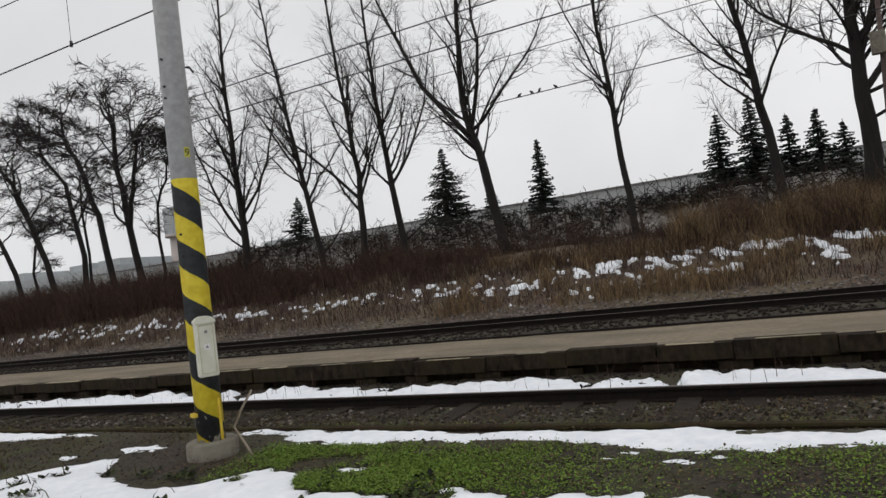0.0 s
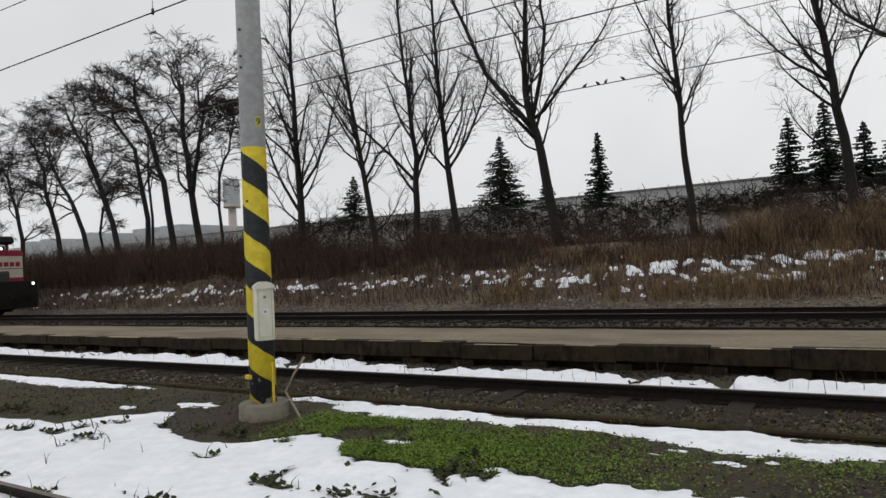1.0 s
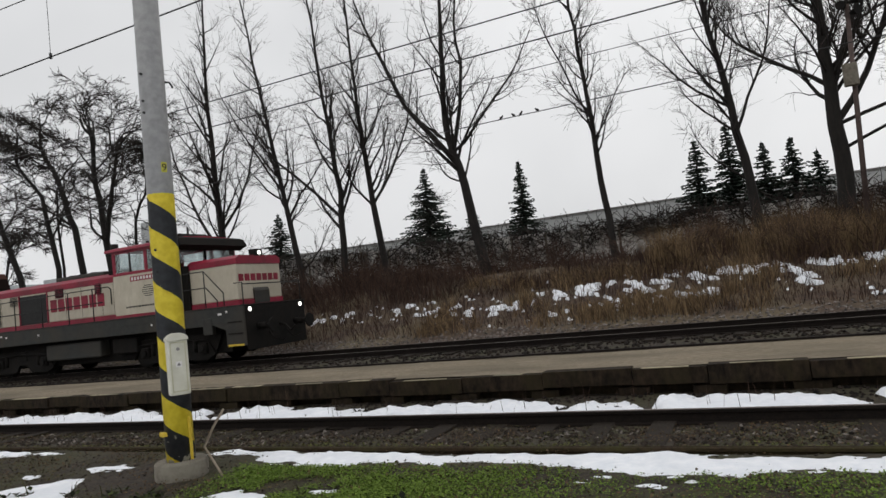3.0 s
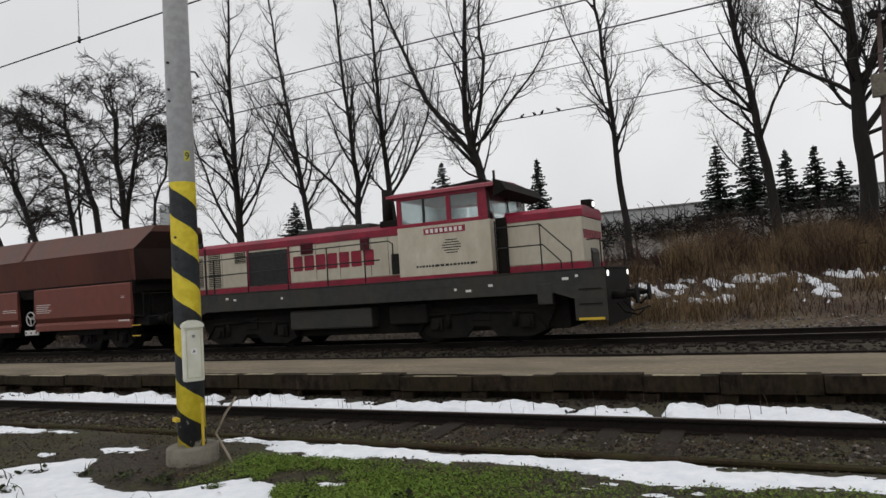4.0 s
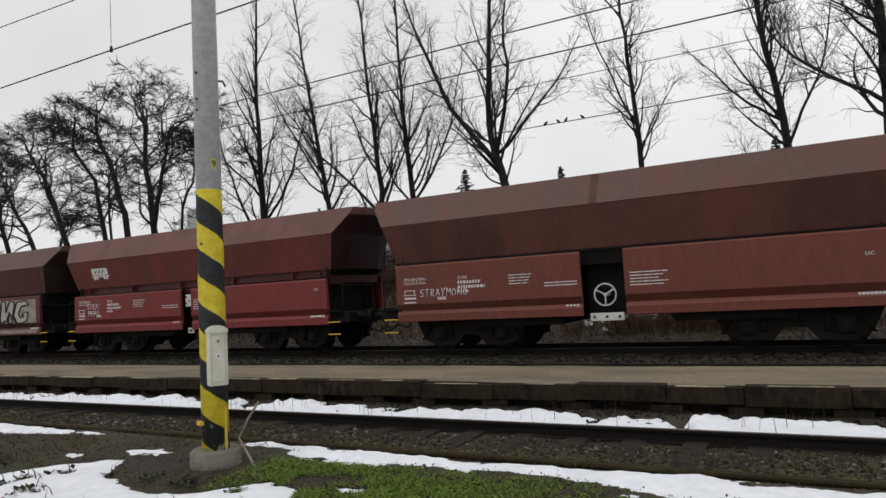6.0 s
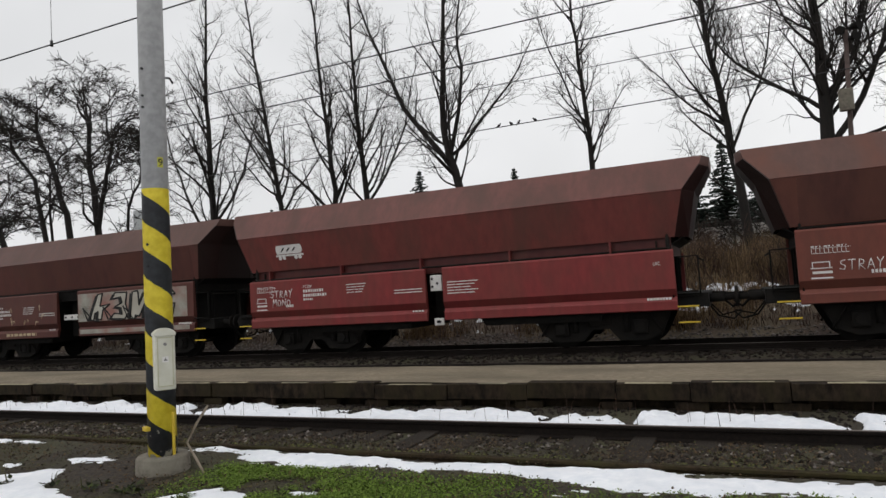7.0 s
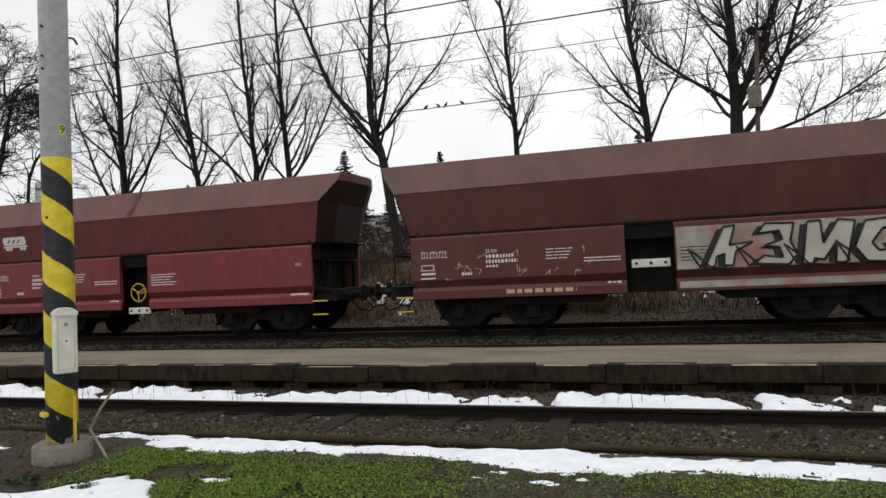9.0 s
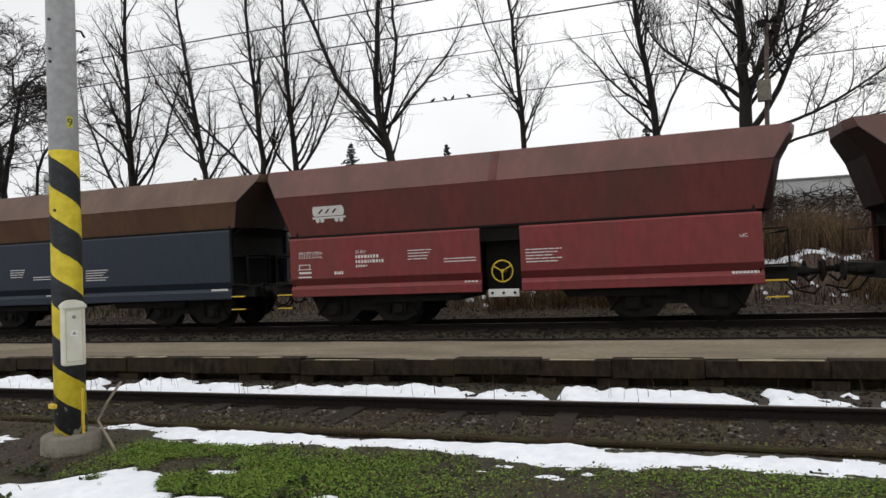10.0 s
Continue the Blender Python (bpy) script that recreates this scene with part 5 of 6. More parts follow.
def bare_tree(label, trunk, r, seed, first=0.3, n1=26, len1=0.34, ang1=0.66, up1=0.11, n2=6, n3=3, limbs=(), twig=0.0068):
    """A leafless tree: trunk line given as points, limbs off it, branches and twigs."""
    rnd = np.random.RandomState(seed)
    t = tagged(new("bare_tree"), label, "tree", "row of bare trees")
    base = np.array(trunk[0], float)
    t.location = tuple(base)
    V, F, TV, TF = [], [], [], []
    pts = []
    q = [np.array(p, float) - base for p in trunk]
    for a, b in zip(q, q[1:]):
        for i in range(4):
            pts.append(a + (b - a) * i / 4 + rnd.normal(0, 0.03, 3) * (1 if i or a is not q[0] else 0))
    pts.append(q[-1])
    n = len(pts)
    hgt = q[-1][2]
    r = r * 0.74
    rad = [max(r * (1 - 0.86 * i / (n - 1)), 0.012) * (1.25 if i == 0 else 1) for i in range(n)]
    pts[0] = pts[0] - np.array((0, 0, 0.5))
    tube_mesh(V, F, pts, rad, 9)
    mains = [(pts, rad, first)]
    for (h, az, el, ln, rr) in limbs:
        i = min(int(h * (n - 1)), n - 2)
        d = np.array((math.cos(az) * math.cos(el), math.sin(az) * math.cos(el), math.sin(el)))
        lp, lr = grow(rnd, pts[i], d, ln, rr, 0.07, 0.1, 9)
        tube_mesh(V, F, lp, lr, 7)
        mains.append((lp, lr, 0.25))

    def twigs(bp, br, count, ln, upw, spread):
        for _ in range(count):
            i = rnd.randint(1, len(bp) - 1)
            f = rnd.uniform()
            p = bp[i] + (bp[min(i + 1, len(bp) - 1)] - bp[i]) * f
            d = side_dir(rnd, bp[i] - bp[i - 1], rnd.uniform(*spread))
            l2 = ln * rnd.uniform(0.5, 1.2)
            tp, tr = grow(rnd, p, d, l2, max(twig, br[i] * 0.45), upw, 0.16, 4)
            tr = [max(x, twig * 0.55) for x in tr]
            tube_mesh(TV, TF, tp, tr, 3)
            yield tp, tr

    for mp, mr, f0 in mains:
        m = len(mp)
        total = sum(np.linalg.norm(mp[i + 1] - mp[i]) for i in range(m - 1))
        cnt = int(n1 * (total / hgt))
        for k in range(cnt):
            f = f0 + (0.985 - f0) * (k + rnd.uniform()) / cnt
            i = min(int(f * (m - 1)), m - 2)
            p = mp[i] + (mp[i + 1] - mp[i]) * (f * (m - 1) - i)
            d = side_dir(rnd, mp[i + 1] - mp[i], ang1 * rnd.uniform(0.75, 1.35))
            l1 = total * len1 * (1.08 - f) * rnd.uniform(0.6, 1.25) + 0.5
            bp, br = grow(rnd, p, d, l1, max(min(mr[i] * 0.55, 0.017 + l1 * 0.0135), 0.014), up1, 0.13, 6)
            tube_mesh(V, F, bp, br, 5)
            for tp, tr in twigs(bp, br, int(n2 * (0.5 + l1 / 2.2)), l1 * 0.36 + 0.25, up1 * 0.7, (0.4, 1.0)):
                for _ in twigs(tp, tr, n3, 0.5 + l1 * 0.08, up1 * 0.5, (0.4, 1.1)):
                    pass
    raw("trunk", V, F, M_BARK, t, smooth=True)
    raw("crown", TV, TF, M_TWIG, t)
    return t


G = 1.85
P_ROW = "tall bare poplar with upswept branches on the bank"
bare_tree(P_ROW, [(-23.8, 26, G), (-23.9, 26, 7), (-24.1, 26, 12), (-23.7, 26, 19)], 0.30, 1, 0.12, 32, 0.26, limbs=((0.22, 3.4, 0.95, 8, 0.09), (0.3, 0.1, 0.8, 7, 0.08), (0.12, -0.2, 0.25, 4, 0.05)))
bare_tree(P_ROW, [(-19.0, 26, G), (-19.8, 26, 7), (-20.6, 26, 12), (-21.6, 26, 18.5)], 0.22, 2, 0.2, 30, 0.2, limbs=((0.15, 0.2, 0.5, 3.5, 0.045), (0.35, 3.0, 1.0, 6, 0.06)))
bare_tree(P_ROW, [(-16.7, 26, G), (-16.6, 26, 6.5), (-17.0, 26, 11), (-17.6, 26, 18.5)], 0.24, 3, 0.2, 30, 0.2, limbs=((0.27, 3.3, 0.8, 7.5, 0.08), (0.3, 0.2, 1.15, 7, 0.06)))
bare_tree(P_ROW, [(-14.5, 26, G), (-15.0, 26, 7), (-15.3, 26, 11), (-15.3, 26, 18)], 0.23, 4, 0.22, 30, 0.2, limbs=((0.28, 0.2, 1.05, 7, 0.07), (0.1, 0.3, 0.6, 4, 0.04)))
bare_tree("large bare poplar with a wide forked crown", [(-9.8, 26, G), (-10.4, 26, 6), (-11.0, 26, 8.6), (-10.7, 26, 13), (-10.4, 26, 19)], 0.31, 5, 0.24, 30, 0.22,
          limbs=((0.34, 3.3, 0.85, 10.5, 0.13), (0.4, 0.05, 0.5, 6.0, 0.08), (0.42, 0.25, 1.15, 9, 0.1), (0.3, 3.0, 0.35, 3, 0.045)))
bare_tree(P_ROW, [(-4.5, 26, G), (-4.75, 26, 5), (-4.9, 26, 8.3), (-5.1, 26, 12), (-5.3, 26, 17)], 0.2, 6, 0.33, 30, 0.16, limbs=((0.42, 0.1, 0.8, 3.0, 0.04), (0.45, 2.9, 1.2, 6, 0.05)))
bare_tree(P_ROW, [(0.55, 26, G), (0.3, 26, 5), (-0.1, 26, 8.6), (-0.6, 26, 13), (-0.8, 26, 18)], 0.26, 7, 0.28, 34, 0.2, limbs=((0.4, 3.0, 0.4, 4.0, 0.06), (0.2, 3.1, 0.5, 3.0, 0.045), (0.33, 0.2, 1.1, 6, 0.06)))
bare_tree("thick dark bare tree with long spreading limbs", [(3.15, 25.6, G), (3.15, 25.6, 5.5), (3.15, 25.6, 8.0), (3.0, 25.6, 12), (2.8, 25.6, 18)], 0.40, 8, 0.3, 40, 0.3, 0.8, n2=8, n3=4,
          limbs=((0.38, 3.0, 1.1, 6.5, 0.08), (0.25, 0.1, 0.75, 10, 0.12), (0.2, -0.1, 0.35, 7, 0.06), (0.4, 0.2, 1.2, 8, 0.12), (0.3, 0.3, 0.25, 7, 0.07)))

def locust(trunk, r, top, seed, forks=()):
    """A bare locust: crooked forking stems whose branches spread level into tufted flat crowns."""
    rnd = np.random.RandomState(seed)
    t = tagged(new("bare_tree"), "bare locust tree with a crooked flat-topped crown", "tree", "row of bare trees")
    base = np.array(trunk[0], float)
    t.location = tuple(base)
    V, F, TV, TF = [], [], [], []

    def branch(p, d, ln, r0, level):
        lift = (0.10, 0.07, 0.03, 0.0, -0.02, -0.02)[level] if p[2] + base[2] + d[2] * ln < top else -0.22
        bp, br = grow(rnd, p, d, ln, r0, lift, 0.17, 5)
        br = [max(q, 0.018) for q in (r0 * (1 - 0.42 * i / 5) for i in range(6))]
        tube_mesh(V if level < 3 else TV, F if level < 3 else TF, bp, br, 6 if level < 3 else 3)
        if level >= 2:
            for _ in range(5 if level < 4 else 9):
                i = rnd.randint(2, 6)
                e = side_dir(rnd, bp[i] - bp[i - 1], rnd.uniform(0.3, 1.1))
                e[2] *= 0.5
                tp, tr = grow(rnd, bp[i], e, rnd.uniform(0.25, 0.8), 0.016, 0.0, 0.3, 3)
                tube_mesh(TV, TF, tp, [max(q, 0.013) for q in tr], 3)
        if level < 4:
            for k in range(3 if rnd.uniform() < 0.55 else 2):
                i = (5, 5, 3)[k]
                e = side_dir(rnd, bp[i] - bp[i - 1], rnd.uniform(0.3, 0.75))
                e[2] = e[2] * (0.95 if level < 1 else 0.72) + 0.06
                branch(bp[i], e, ln * rnd.uniform(0.6, 0.85), br[i] * (0.8 if k < 2 else 0.6), level + 1)

    for line, r0 in [(trunk, r)] + [(f, r * 0.75) for f in forks]:
        q = [np.array(p, float) - base for p in line]
        pts = []
        for a, b in zip(q, q[1:]):
            pts += [a + (b - a) * i / 3 + rnd.normal(0, 0.07, 3) * (i > 0) for i in range(3)]
        pts.append(q[-1])
        n = len(pts)
        rad = [r0 * (1 - 0.5 * i / (n - 1)) for i in range(n)]
        if line is trunk:
            pts[0] = pts[0] - np.array((0, 0, 1.2))
        tube_mesh(V, F, pts, rad, 8)
        hgt = top - base[2]
        for k in range(3):
            e = side_dir(rnd, pts[-1] - pts[-2], rnd.uniform(0.2, 0.6))
            branch(pts[-1], e, max(1.3, (hgt - pts[-1][2]) * 0.42), rad[-1] * 0.85, 1)
        for i in range(n // 3, n - 1):
            for k in range(2):
                e = side_dir(rnd, pts[i + 1] - pts[i], rnd.uniform(0.6, 1.2))
                e[1] *= 0.6
                branch(pts[i], e, hgt * rnd.uniform(0.1, 0.17), rad[i] * 0.45, 1 if k == 0 and i > n // 2 else 2)
    raw("trunk", V, F, M_BARK, t, smooth=True)
    raw("crown", TV, TF, M_TWIG, t)
    return t


locust([(-52.6, 30, 1.85), (-54.5, 30, 7.5), (-55.3, 30, 10.0), (-56.4, 30, 12.6)], 0.2, 16.6, 31)
locust([(-50.6, 31, 1.85), (-52.8, 31, 7.3), (-54.6, 31, 9.5), (-56.3, 31, 12.1)], 0.2, 16.0, 32)
locust([(-44.9, 30, 1.85), (-47.3, 30, 7.8), (-49.3, 30, 11.9), (-51.0, 30, 13.8)], 0.23, 17.2, 33)
locust([(-42.9, 31, 1.85), (-43.2, 31, 7.9), (-43.2, 31, 10.4), (-43.0, 31, 12.6)], 0.11, 15.5, 34)
locust([(-41.7, 30, 1.85), (-42.6, 30, 7.8), (-43.3, 30, 10.9), (-45.6, 30, 13.4)], 0.2, 17.4, 35)
locust([(-39.1, 30, 1.85), (-40.2, 30, 8.3), (-41.5, 30, 11.6), (-43.0, 30, 14.2)], 0.24, 18.0, 36)
locust([(-36.4, 30, 1.85), (-37.3, 30, 7.0), (-37.9, 30, 10.8), (-37.9, 30, 14.0)], 0.26, 17.0, 37, forks=([(-37.3, 30, 7.0), (-36.6, 30, 9.4), (-35.8, 30, 12.2)],))
locust([(-35.2, 30.5, 1.85), (-35.1, 30.5, 8.1), (-33.9, 30.5, 10.5)], 0.12, 13.0, 38)
locust([(-50.9, 32, 1.85), (-50.7, 32, 7.1), (-50.3, 32, 7.6)], 0.12, 10.0, 39)
locust([(-60.5, 31, 1.85), (-61.5, 31, 7.0), (-63.0, 31, 11.0)], 0.2, 15.5, 40)
locust([(-66.0, 31, 1.85), (-66.0, 31, 7.0), (-65.0, 31, 11.0)], 0.2, 15.5, 41)
locust([(-73.0, 31, 1.85), (-74.0, 31, 7.0), (-76.0, 31, 11.5)], 0.2, 15.5, 42)


def spruce(x, y, z0, h, w, seed):
    rnd = np.random.RandomState(seed)
    t = tagged(new("spruce_tree"), "dark green pointed spruce behind the bank", "tree", "spruces by the works")
    t.location = (x, y, z0)
    V, F = [], []
    tube_mesh(V, F, [np.array((0, 0, -0.3)), np.array((0, 0, h * 0.5)), np.array((0, 0, h))], [0.16, 0.09, 0.012], 7)
    raw("trunk", V, F, M_BARK, t)
    V, F = [], []
    z = 0.35
    while z < h - 0.1:
        rr = w * (1 - z / h) * rnd.uniform(0.72, 1.2) + 0.03
        for k in range(max(6, int(15 * rr / w + 6))):
            a = rnd.uniform(0, 2 * math.pi)
            l = rr * rnd.uniform(0.7, 1.1)
            d = np.array((math.cos(a), math.sin(a), 0.0))
            sdir = np.array((-d[1], d[0], 0.0))
            n = max(3, int(l / 0.16))
            for i in range(n):
                f = (i + 0.6) / n
                p = d * l * f + np.array((0, 0, z - 0.28 * l * f + 0.2 * l * f * f + rnd.uniform(-0.04, 0.04)))
                s = (0.15 * (1.2 - 0.7 * f) + 0.02) * min(1, 0.25 + rr)
                for sg in (-1, 1):
                    tip = p + sdir * sg * s * rnd.uniform(0.8, 1.5) + d * s * 0.8 + np.array((0, 0, -rnd.uniform(0.0, 0.12)))
                    k0 = len(V)
                    V += [tuple(p - d * 0.07 + (0, 0, 0.025)), tuple(p + d * 0.1), tuple(tip), tuple(p + np.array((0, 0, -0.06)))]
                    F += [(k0, k0 + 1, k0 + 2), (k0 + 1, k0 + 3, k0 + 2), (k0 + 3, k0, k0 + 2)]
        z += 0.15 + 0.05 * (1 - z / h)
    raw("crown", V, F, M_NEEDLE, t)


for i, (x, h, w) in enumerate(((-29.8, 5.9, 2.7), (-18.0, 7.1, 3.0), (-15.0, 4.5, 1.6), (-11.7, 6.4, 2.0), (-1.9, 5.8, 2.2), (-0.3, 6.4, 2.2), (1.3, 5.0, 2.0), (2.6, 5.0, 2.5), (3.7, 4.2, 2.0))):
    spruce(x, 38, 2.35, h, w, 60 + i)


# ---- brush and grass on the bank, joined ----
def stems(name, n, area, hmin, hmax, r, material, seed, label, lean=0.35, cat="brush", dens=None, zf=ground_z, base=0.0, tall=None):
    rnd = np.random.RandomState(seed)
    x = rnd.uniform(area[0], area[1], n * 3)
    y = rnd.uniform(area[2], area[3], n * 3)
    if dens is not None:
        k = rnd.uniform(0, 1, n * 3) < dens(x, y)
        x, y = x[k], y[k]
    x, y = x[:n], y[:n]
    n = len(x)
    z = zf(x, y) - 0.03 + base
    h = rnd.uniform(hmin, hmax, n) * (0.55 + 0.9 * fnoise(x * 0.5, y * 0.5, seed)) * (np.interp(x, tall[0], tall[1]) if tall else 1)
    a = rnd.uniform(0, 2 * math.pi, n)
    ln = rnd.uniform(0.1, 1, n) * lean * h
    b0 = np.stack([x, y, z], 1)
    mid = b0 + np.stack([np.cos(a) * ln * 0.35, np.sin(a) * ln * 0.35, h * 0.6], 1)
    tip = b0 + np.stack([np.cos(a) * ln, np.sin(a) * ln, h * (1 - 0.25 * rnd.uniform(0, 1, n) * lean)], 1)
    c = rnd.uniform(0, math.pi, n)
    side = np.stack([np.cos(c), np.sin(c), np.zeros(n)], 1) * (r * rnd.uniform(0.7, 1.4, n))[:, None]
    side2 = np.stack([-np.sin(c), np.cos(c), np.zeros(n)], 1) * (r * 0.9)
    V = np.stack([b0 - side, b0 + side, b0 + side2, mid - side * 0.7, mid + side * 0.7, mid + side2 * 0.7, tip], 1).reshape(-1, 3)
    k = (np.arange(n) * 7)[:, None]
    quads = np.concatenate([k + np.array([[0, 1, 4, 3]]), k + np.array([[1, 2, 5, 4]]), k + np.array([[2, 0, 3, 5]])])
    tris = np.concatenate([k + np.array([[3, 4, 6]]), k + np.array([[4, 5, 6]]), k + np.array([[5, 3, 6]])])
    return tagged(raw(name, V.tolist(), quads.tolist() + tris.tolist(), material), label, cat, kind="stuff")


BRUSH = ((-80, -24, -20, -13, -10, -3.5, -1.5, 4, 6), (1.15, 1.1, 0.75, 0.8, 0.42, 0.36, 0.72, 0.8, 0.6))
stems("thicket", 30000, (-70, 10, 22.6, 27.5), 0.5, 1.7, 0.012, M_BRUSH, 71, "dense reddish-brown leafless thicket", 1.1, tall=BRUSH, dens=lambda x, y: np.clip((fnoise(x * 0.9, y * 0.9, 101) - 0.3) * 3, 0.12, 1))
stems("thicket_back", 9000, (-80, 12, 27.5, 33), 0.4, 1.15, 0.016, M_BRUSH, 72, "dense brown leafless thicket", 1.0, tall=BRUSH)
stems("thicket_tall", 12000, (-75, -25, 24, 29.5), 1.0, 2.6, 0.015, M_BRUSH, 76, "tall dense brown thicket under the locust trees", 0.8)
stems("low_brush", 19000, (-60, 9, 19.3, 23.2), 0.12, 0.55, 0.010, M_BRUSH, 73, "low tangled brown brush on the bank", 0.9, dens=lambda x, y: np.clip(0.9 - 2 * slope_mask(x, y), 0.05, 1))
stems("dry_grass", 14000, (-10, 9, 19.2, 24), 0.15, 0.62, 0.007, M_STRAW, 74, "tufts of pale dry grass on the bank", 0.8,
      dens=lambda x, y: np.clip((fnoise(x * 0.7, y * 0.7, 80) - 0.45) * 5, 0, 1) * (slope_mask(x, y) < 0.02))
stems("tall_straw", 10000, (-3.0, 9, 22.9, 26), 0.5, 1.5, 0.007, M_STRAW, 75, "tall dry brown grass on the bank top", 0.6, dens=lambda x, y: np.clip((fnoise(x * 0.8, y * 0.8, 103) - 0.42) * 4, 0, 1))


def shrubs():
    """Leafless bushes with many wandering twigs along the top of the bank."""
    rnd = np.random.RandomState(15)
    V, F = [], []
    for i in range(230):
        x, y = rnd.uniform(-60, 8), rnd.uniform(22.6, 27.5)
        k = np.interp(x, *BRUSH)
        if rnd.uniform() > k + 0.15:
            continue
        z = float(ground_z(x, y)) - 0.05
        for s in range(rnd.randint(5, 9)):
            a = rnd.uniform(0, 6.28)
            p, r = grow(rnd, (x + rnd.normal(0, 0.15), y + rnd.normal(0, 0.15), z), (math.cos(a) * 0.5, math.sin(a) * 0.5, 1), rnd.uniform(1.0, 2.2) * (0.45 + 0.6 * k), 0.018, 0.0, 0.2, 5)
            tube_mesh(V, F, p, r, 4)
            for _ in range(9):
                j = rnd.randint(1, 5)
                d = side_dir(rnd, p[j] - p[j - 1], rnd.uniform(0.4, 1.2))
                q, r2 = grow(rnd, p[j], d, rnd.uniform(0.3, 0.9), 0.008, 0.02, 0.22, 4)
                tube_mesh(V, F, q, [max(u, 0.004) for u in r2], 3)
    tagged(raw("shrubs", V, F, M_BRUSH), "leafless brown bushes along the bank", "shrubs", kind="stuff")


shrubs()

# ---- low plants near the track ----
def ground_cover(name, n, area, material, seed, label, dens, size=0.022):
    rnd = np.random.RandomState(seed)
    x = rnd.uniform(area[0], area[1], n * 4)
    y = rnd.uniform(area[2], area[3], n * 4)
    k = rnd.uniform(0, 1, n * 4) < dens(x, y)
    x, y = x[k][:n], y[k][:n]
    n = len(x)
    z = ground_z(x, y) + rnd.uniform(0.0, 0.035, n)
    a = rnd.uniform(0, 6.28, n)
    s = size * rnd.uniform(0.6, 1.5, n)
    til = rnd.uniform(-0.2, 0.9, n)
    d = np.stack([np.cos(a) * np.cos(til), np.sin(a) * np.cos(til), np.sin(til)], 1) * s[:, None]
    w = np.stack([-np.sin(a), np.cos(a), np.zeros(n)], 1) * (s * 0.4)[:, None]
    o = np.stack([x, y, z], 1)
    V = np.stack([o, o + d * 0.5 - w, o + d, o + d * 0.5 + w], 1).reshape(-1, 3)
    F = ((np.arange(n) * 4)[:, None] + np.array([[0, 1, 2, 3]])).tolist()
    return tagged(raw(name, V.tolist(), F, material), label, "grass", kind="stuff")


def lawn(x, y):
    e = np.interp(x, [-4.9, -4.4, -3.6, -2.6, -2.0, -1.0, 0.5, 2.5], [0, 0.9, 1, 0.75, 0.28, 0.12, 0.16, 0.4])
    return e * np.clip((fnoise(x * 2, y * 2, 90) - 0.25) * 3, 0, 1) * np.clip((5.72 + (fnoise(x * 3, y, 92) - .5) * 0.4 - y) * 6, 0, 1) * np.clip((y - 4.45) * 5, 0, 1) * ((strip_mask(x, y) < 0) & (front_mask(x, y) < 0.04))


def moss_mask(X, Y):
    return (lawn(X, Y) - 0.42) * 0.2 + (fnoise(X * 9, Y * 9, 111, 3) - 0.5) * 0.05


def dull_mask(X, Y):
    b = np.clip((5.85 - Y) * 4, -1, 1) * 0.06 + (fnoise(X * 2.2, Y * 3.2, 113, 4) - 0.47) * 0.5 + (fnoise(X * 10, Y * 10, 112, 3) - 0.5) * 0.12
    return np.minimum(b, np.minimum(-strip_mask(X, Y), 0.03 - front_mask(X, Y)))


for nm, area, fn, mt, lb in (("moss_cushion", (-5, 3, 4.4, 5.9), moss_mask, M_MOSSMAT, "bright green moss cushion"), ("dull_moss", (-14, 5, 4.4, 6.15), dull_mask, M_MOSSDULL, "dull olive moss on the dirt")):
    ob = snow_sheet(nm, *area, 0.035, fn, 0.022 if nm == "moss_cushion" else 0.014, lb)
    ob.data.materials[0] = mt
    tagged(ob, lb, "moss", kind="stuff")
ground_cover("green_plants", 80000, (-4.9, 3, 4.4, 6.0), M_GRASS, 91, "bright green low plants and moss", lawn, 0.0165)
ground_cover("dull_plants", 34000, (-16, 6, 4.4, 7.6), M_MOSS, 93, "dull green and brown weeds on the dirt", lambda x, y: np.clip((fnoise(x * 1.2, y * 2.2, 95) - 0.42) * 4, 0.03, 0.8) * ((strip_mask(x, y) < -0.01) & (front_mask(x, y) < 0)), 0.016)
ground_cover("track_moss", 12000, (-18, 6, 6.26, 6.75), M_MOSS2, 85, "olive moss along the rail", lambda x, y: np.clip((fnoise(x * 1.0, y * 2.0, 86) - 0.35) * 4, 0.02, 1) * np.clip((6.72 - y) * 3, 0, 1), 0.024)
ground_cover("dead_leaves", 26000, (-18, 6, 4.3, 7.6), M_LEAF, 94, "brown dead leaves and twigs on the soil", lambda x, y: np.clip((fnoise(x * 1.9, y * 2.6, 99) - 0.35) * 4, 0.1, 1) * ((strip_mask(x, y) < 0) & (front_mask(x, y) < 0)), 0.02)
stems("snow_weeds", 900, (-12, 2, 1.5, 5), 0.05, 0.22, 0.006, M_MOSS, 96, "dark weed stalks poking out of the snow", 0.9, "weeds", dens=lambda x, y: np.clip((fnoise(x * 3.4, y * 3.4, 31, 4) - 0.6) * 14, 0.01, 1))
ground_cover("snow_weed_leaves", 7000, (-11, 2.5, 2.4, 4.9), M_WEED, 98, "dark green weed leaves in holes of the snow", lambda x, y: np.clip((fnoise(x * 3.4, y * 3.4, 31, 4) - 0.635) * 14, 0, 1), 0.05)
stems("ridge_stalks", 160, (-16, 5, 8.0, 8.9), 0.18, 0.42, 0.004, M_BRUSH, 97, "thin dry stalks in the snow ridge", 0.3, "weeds")


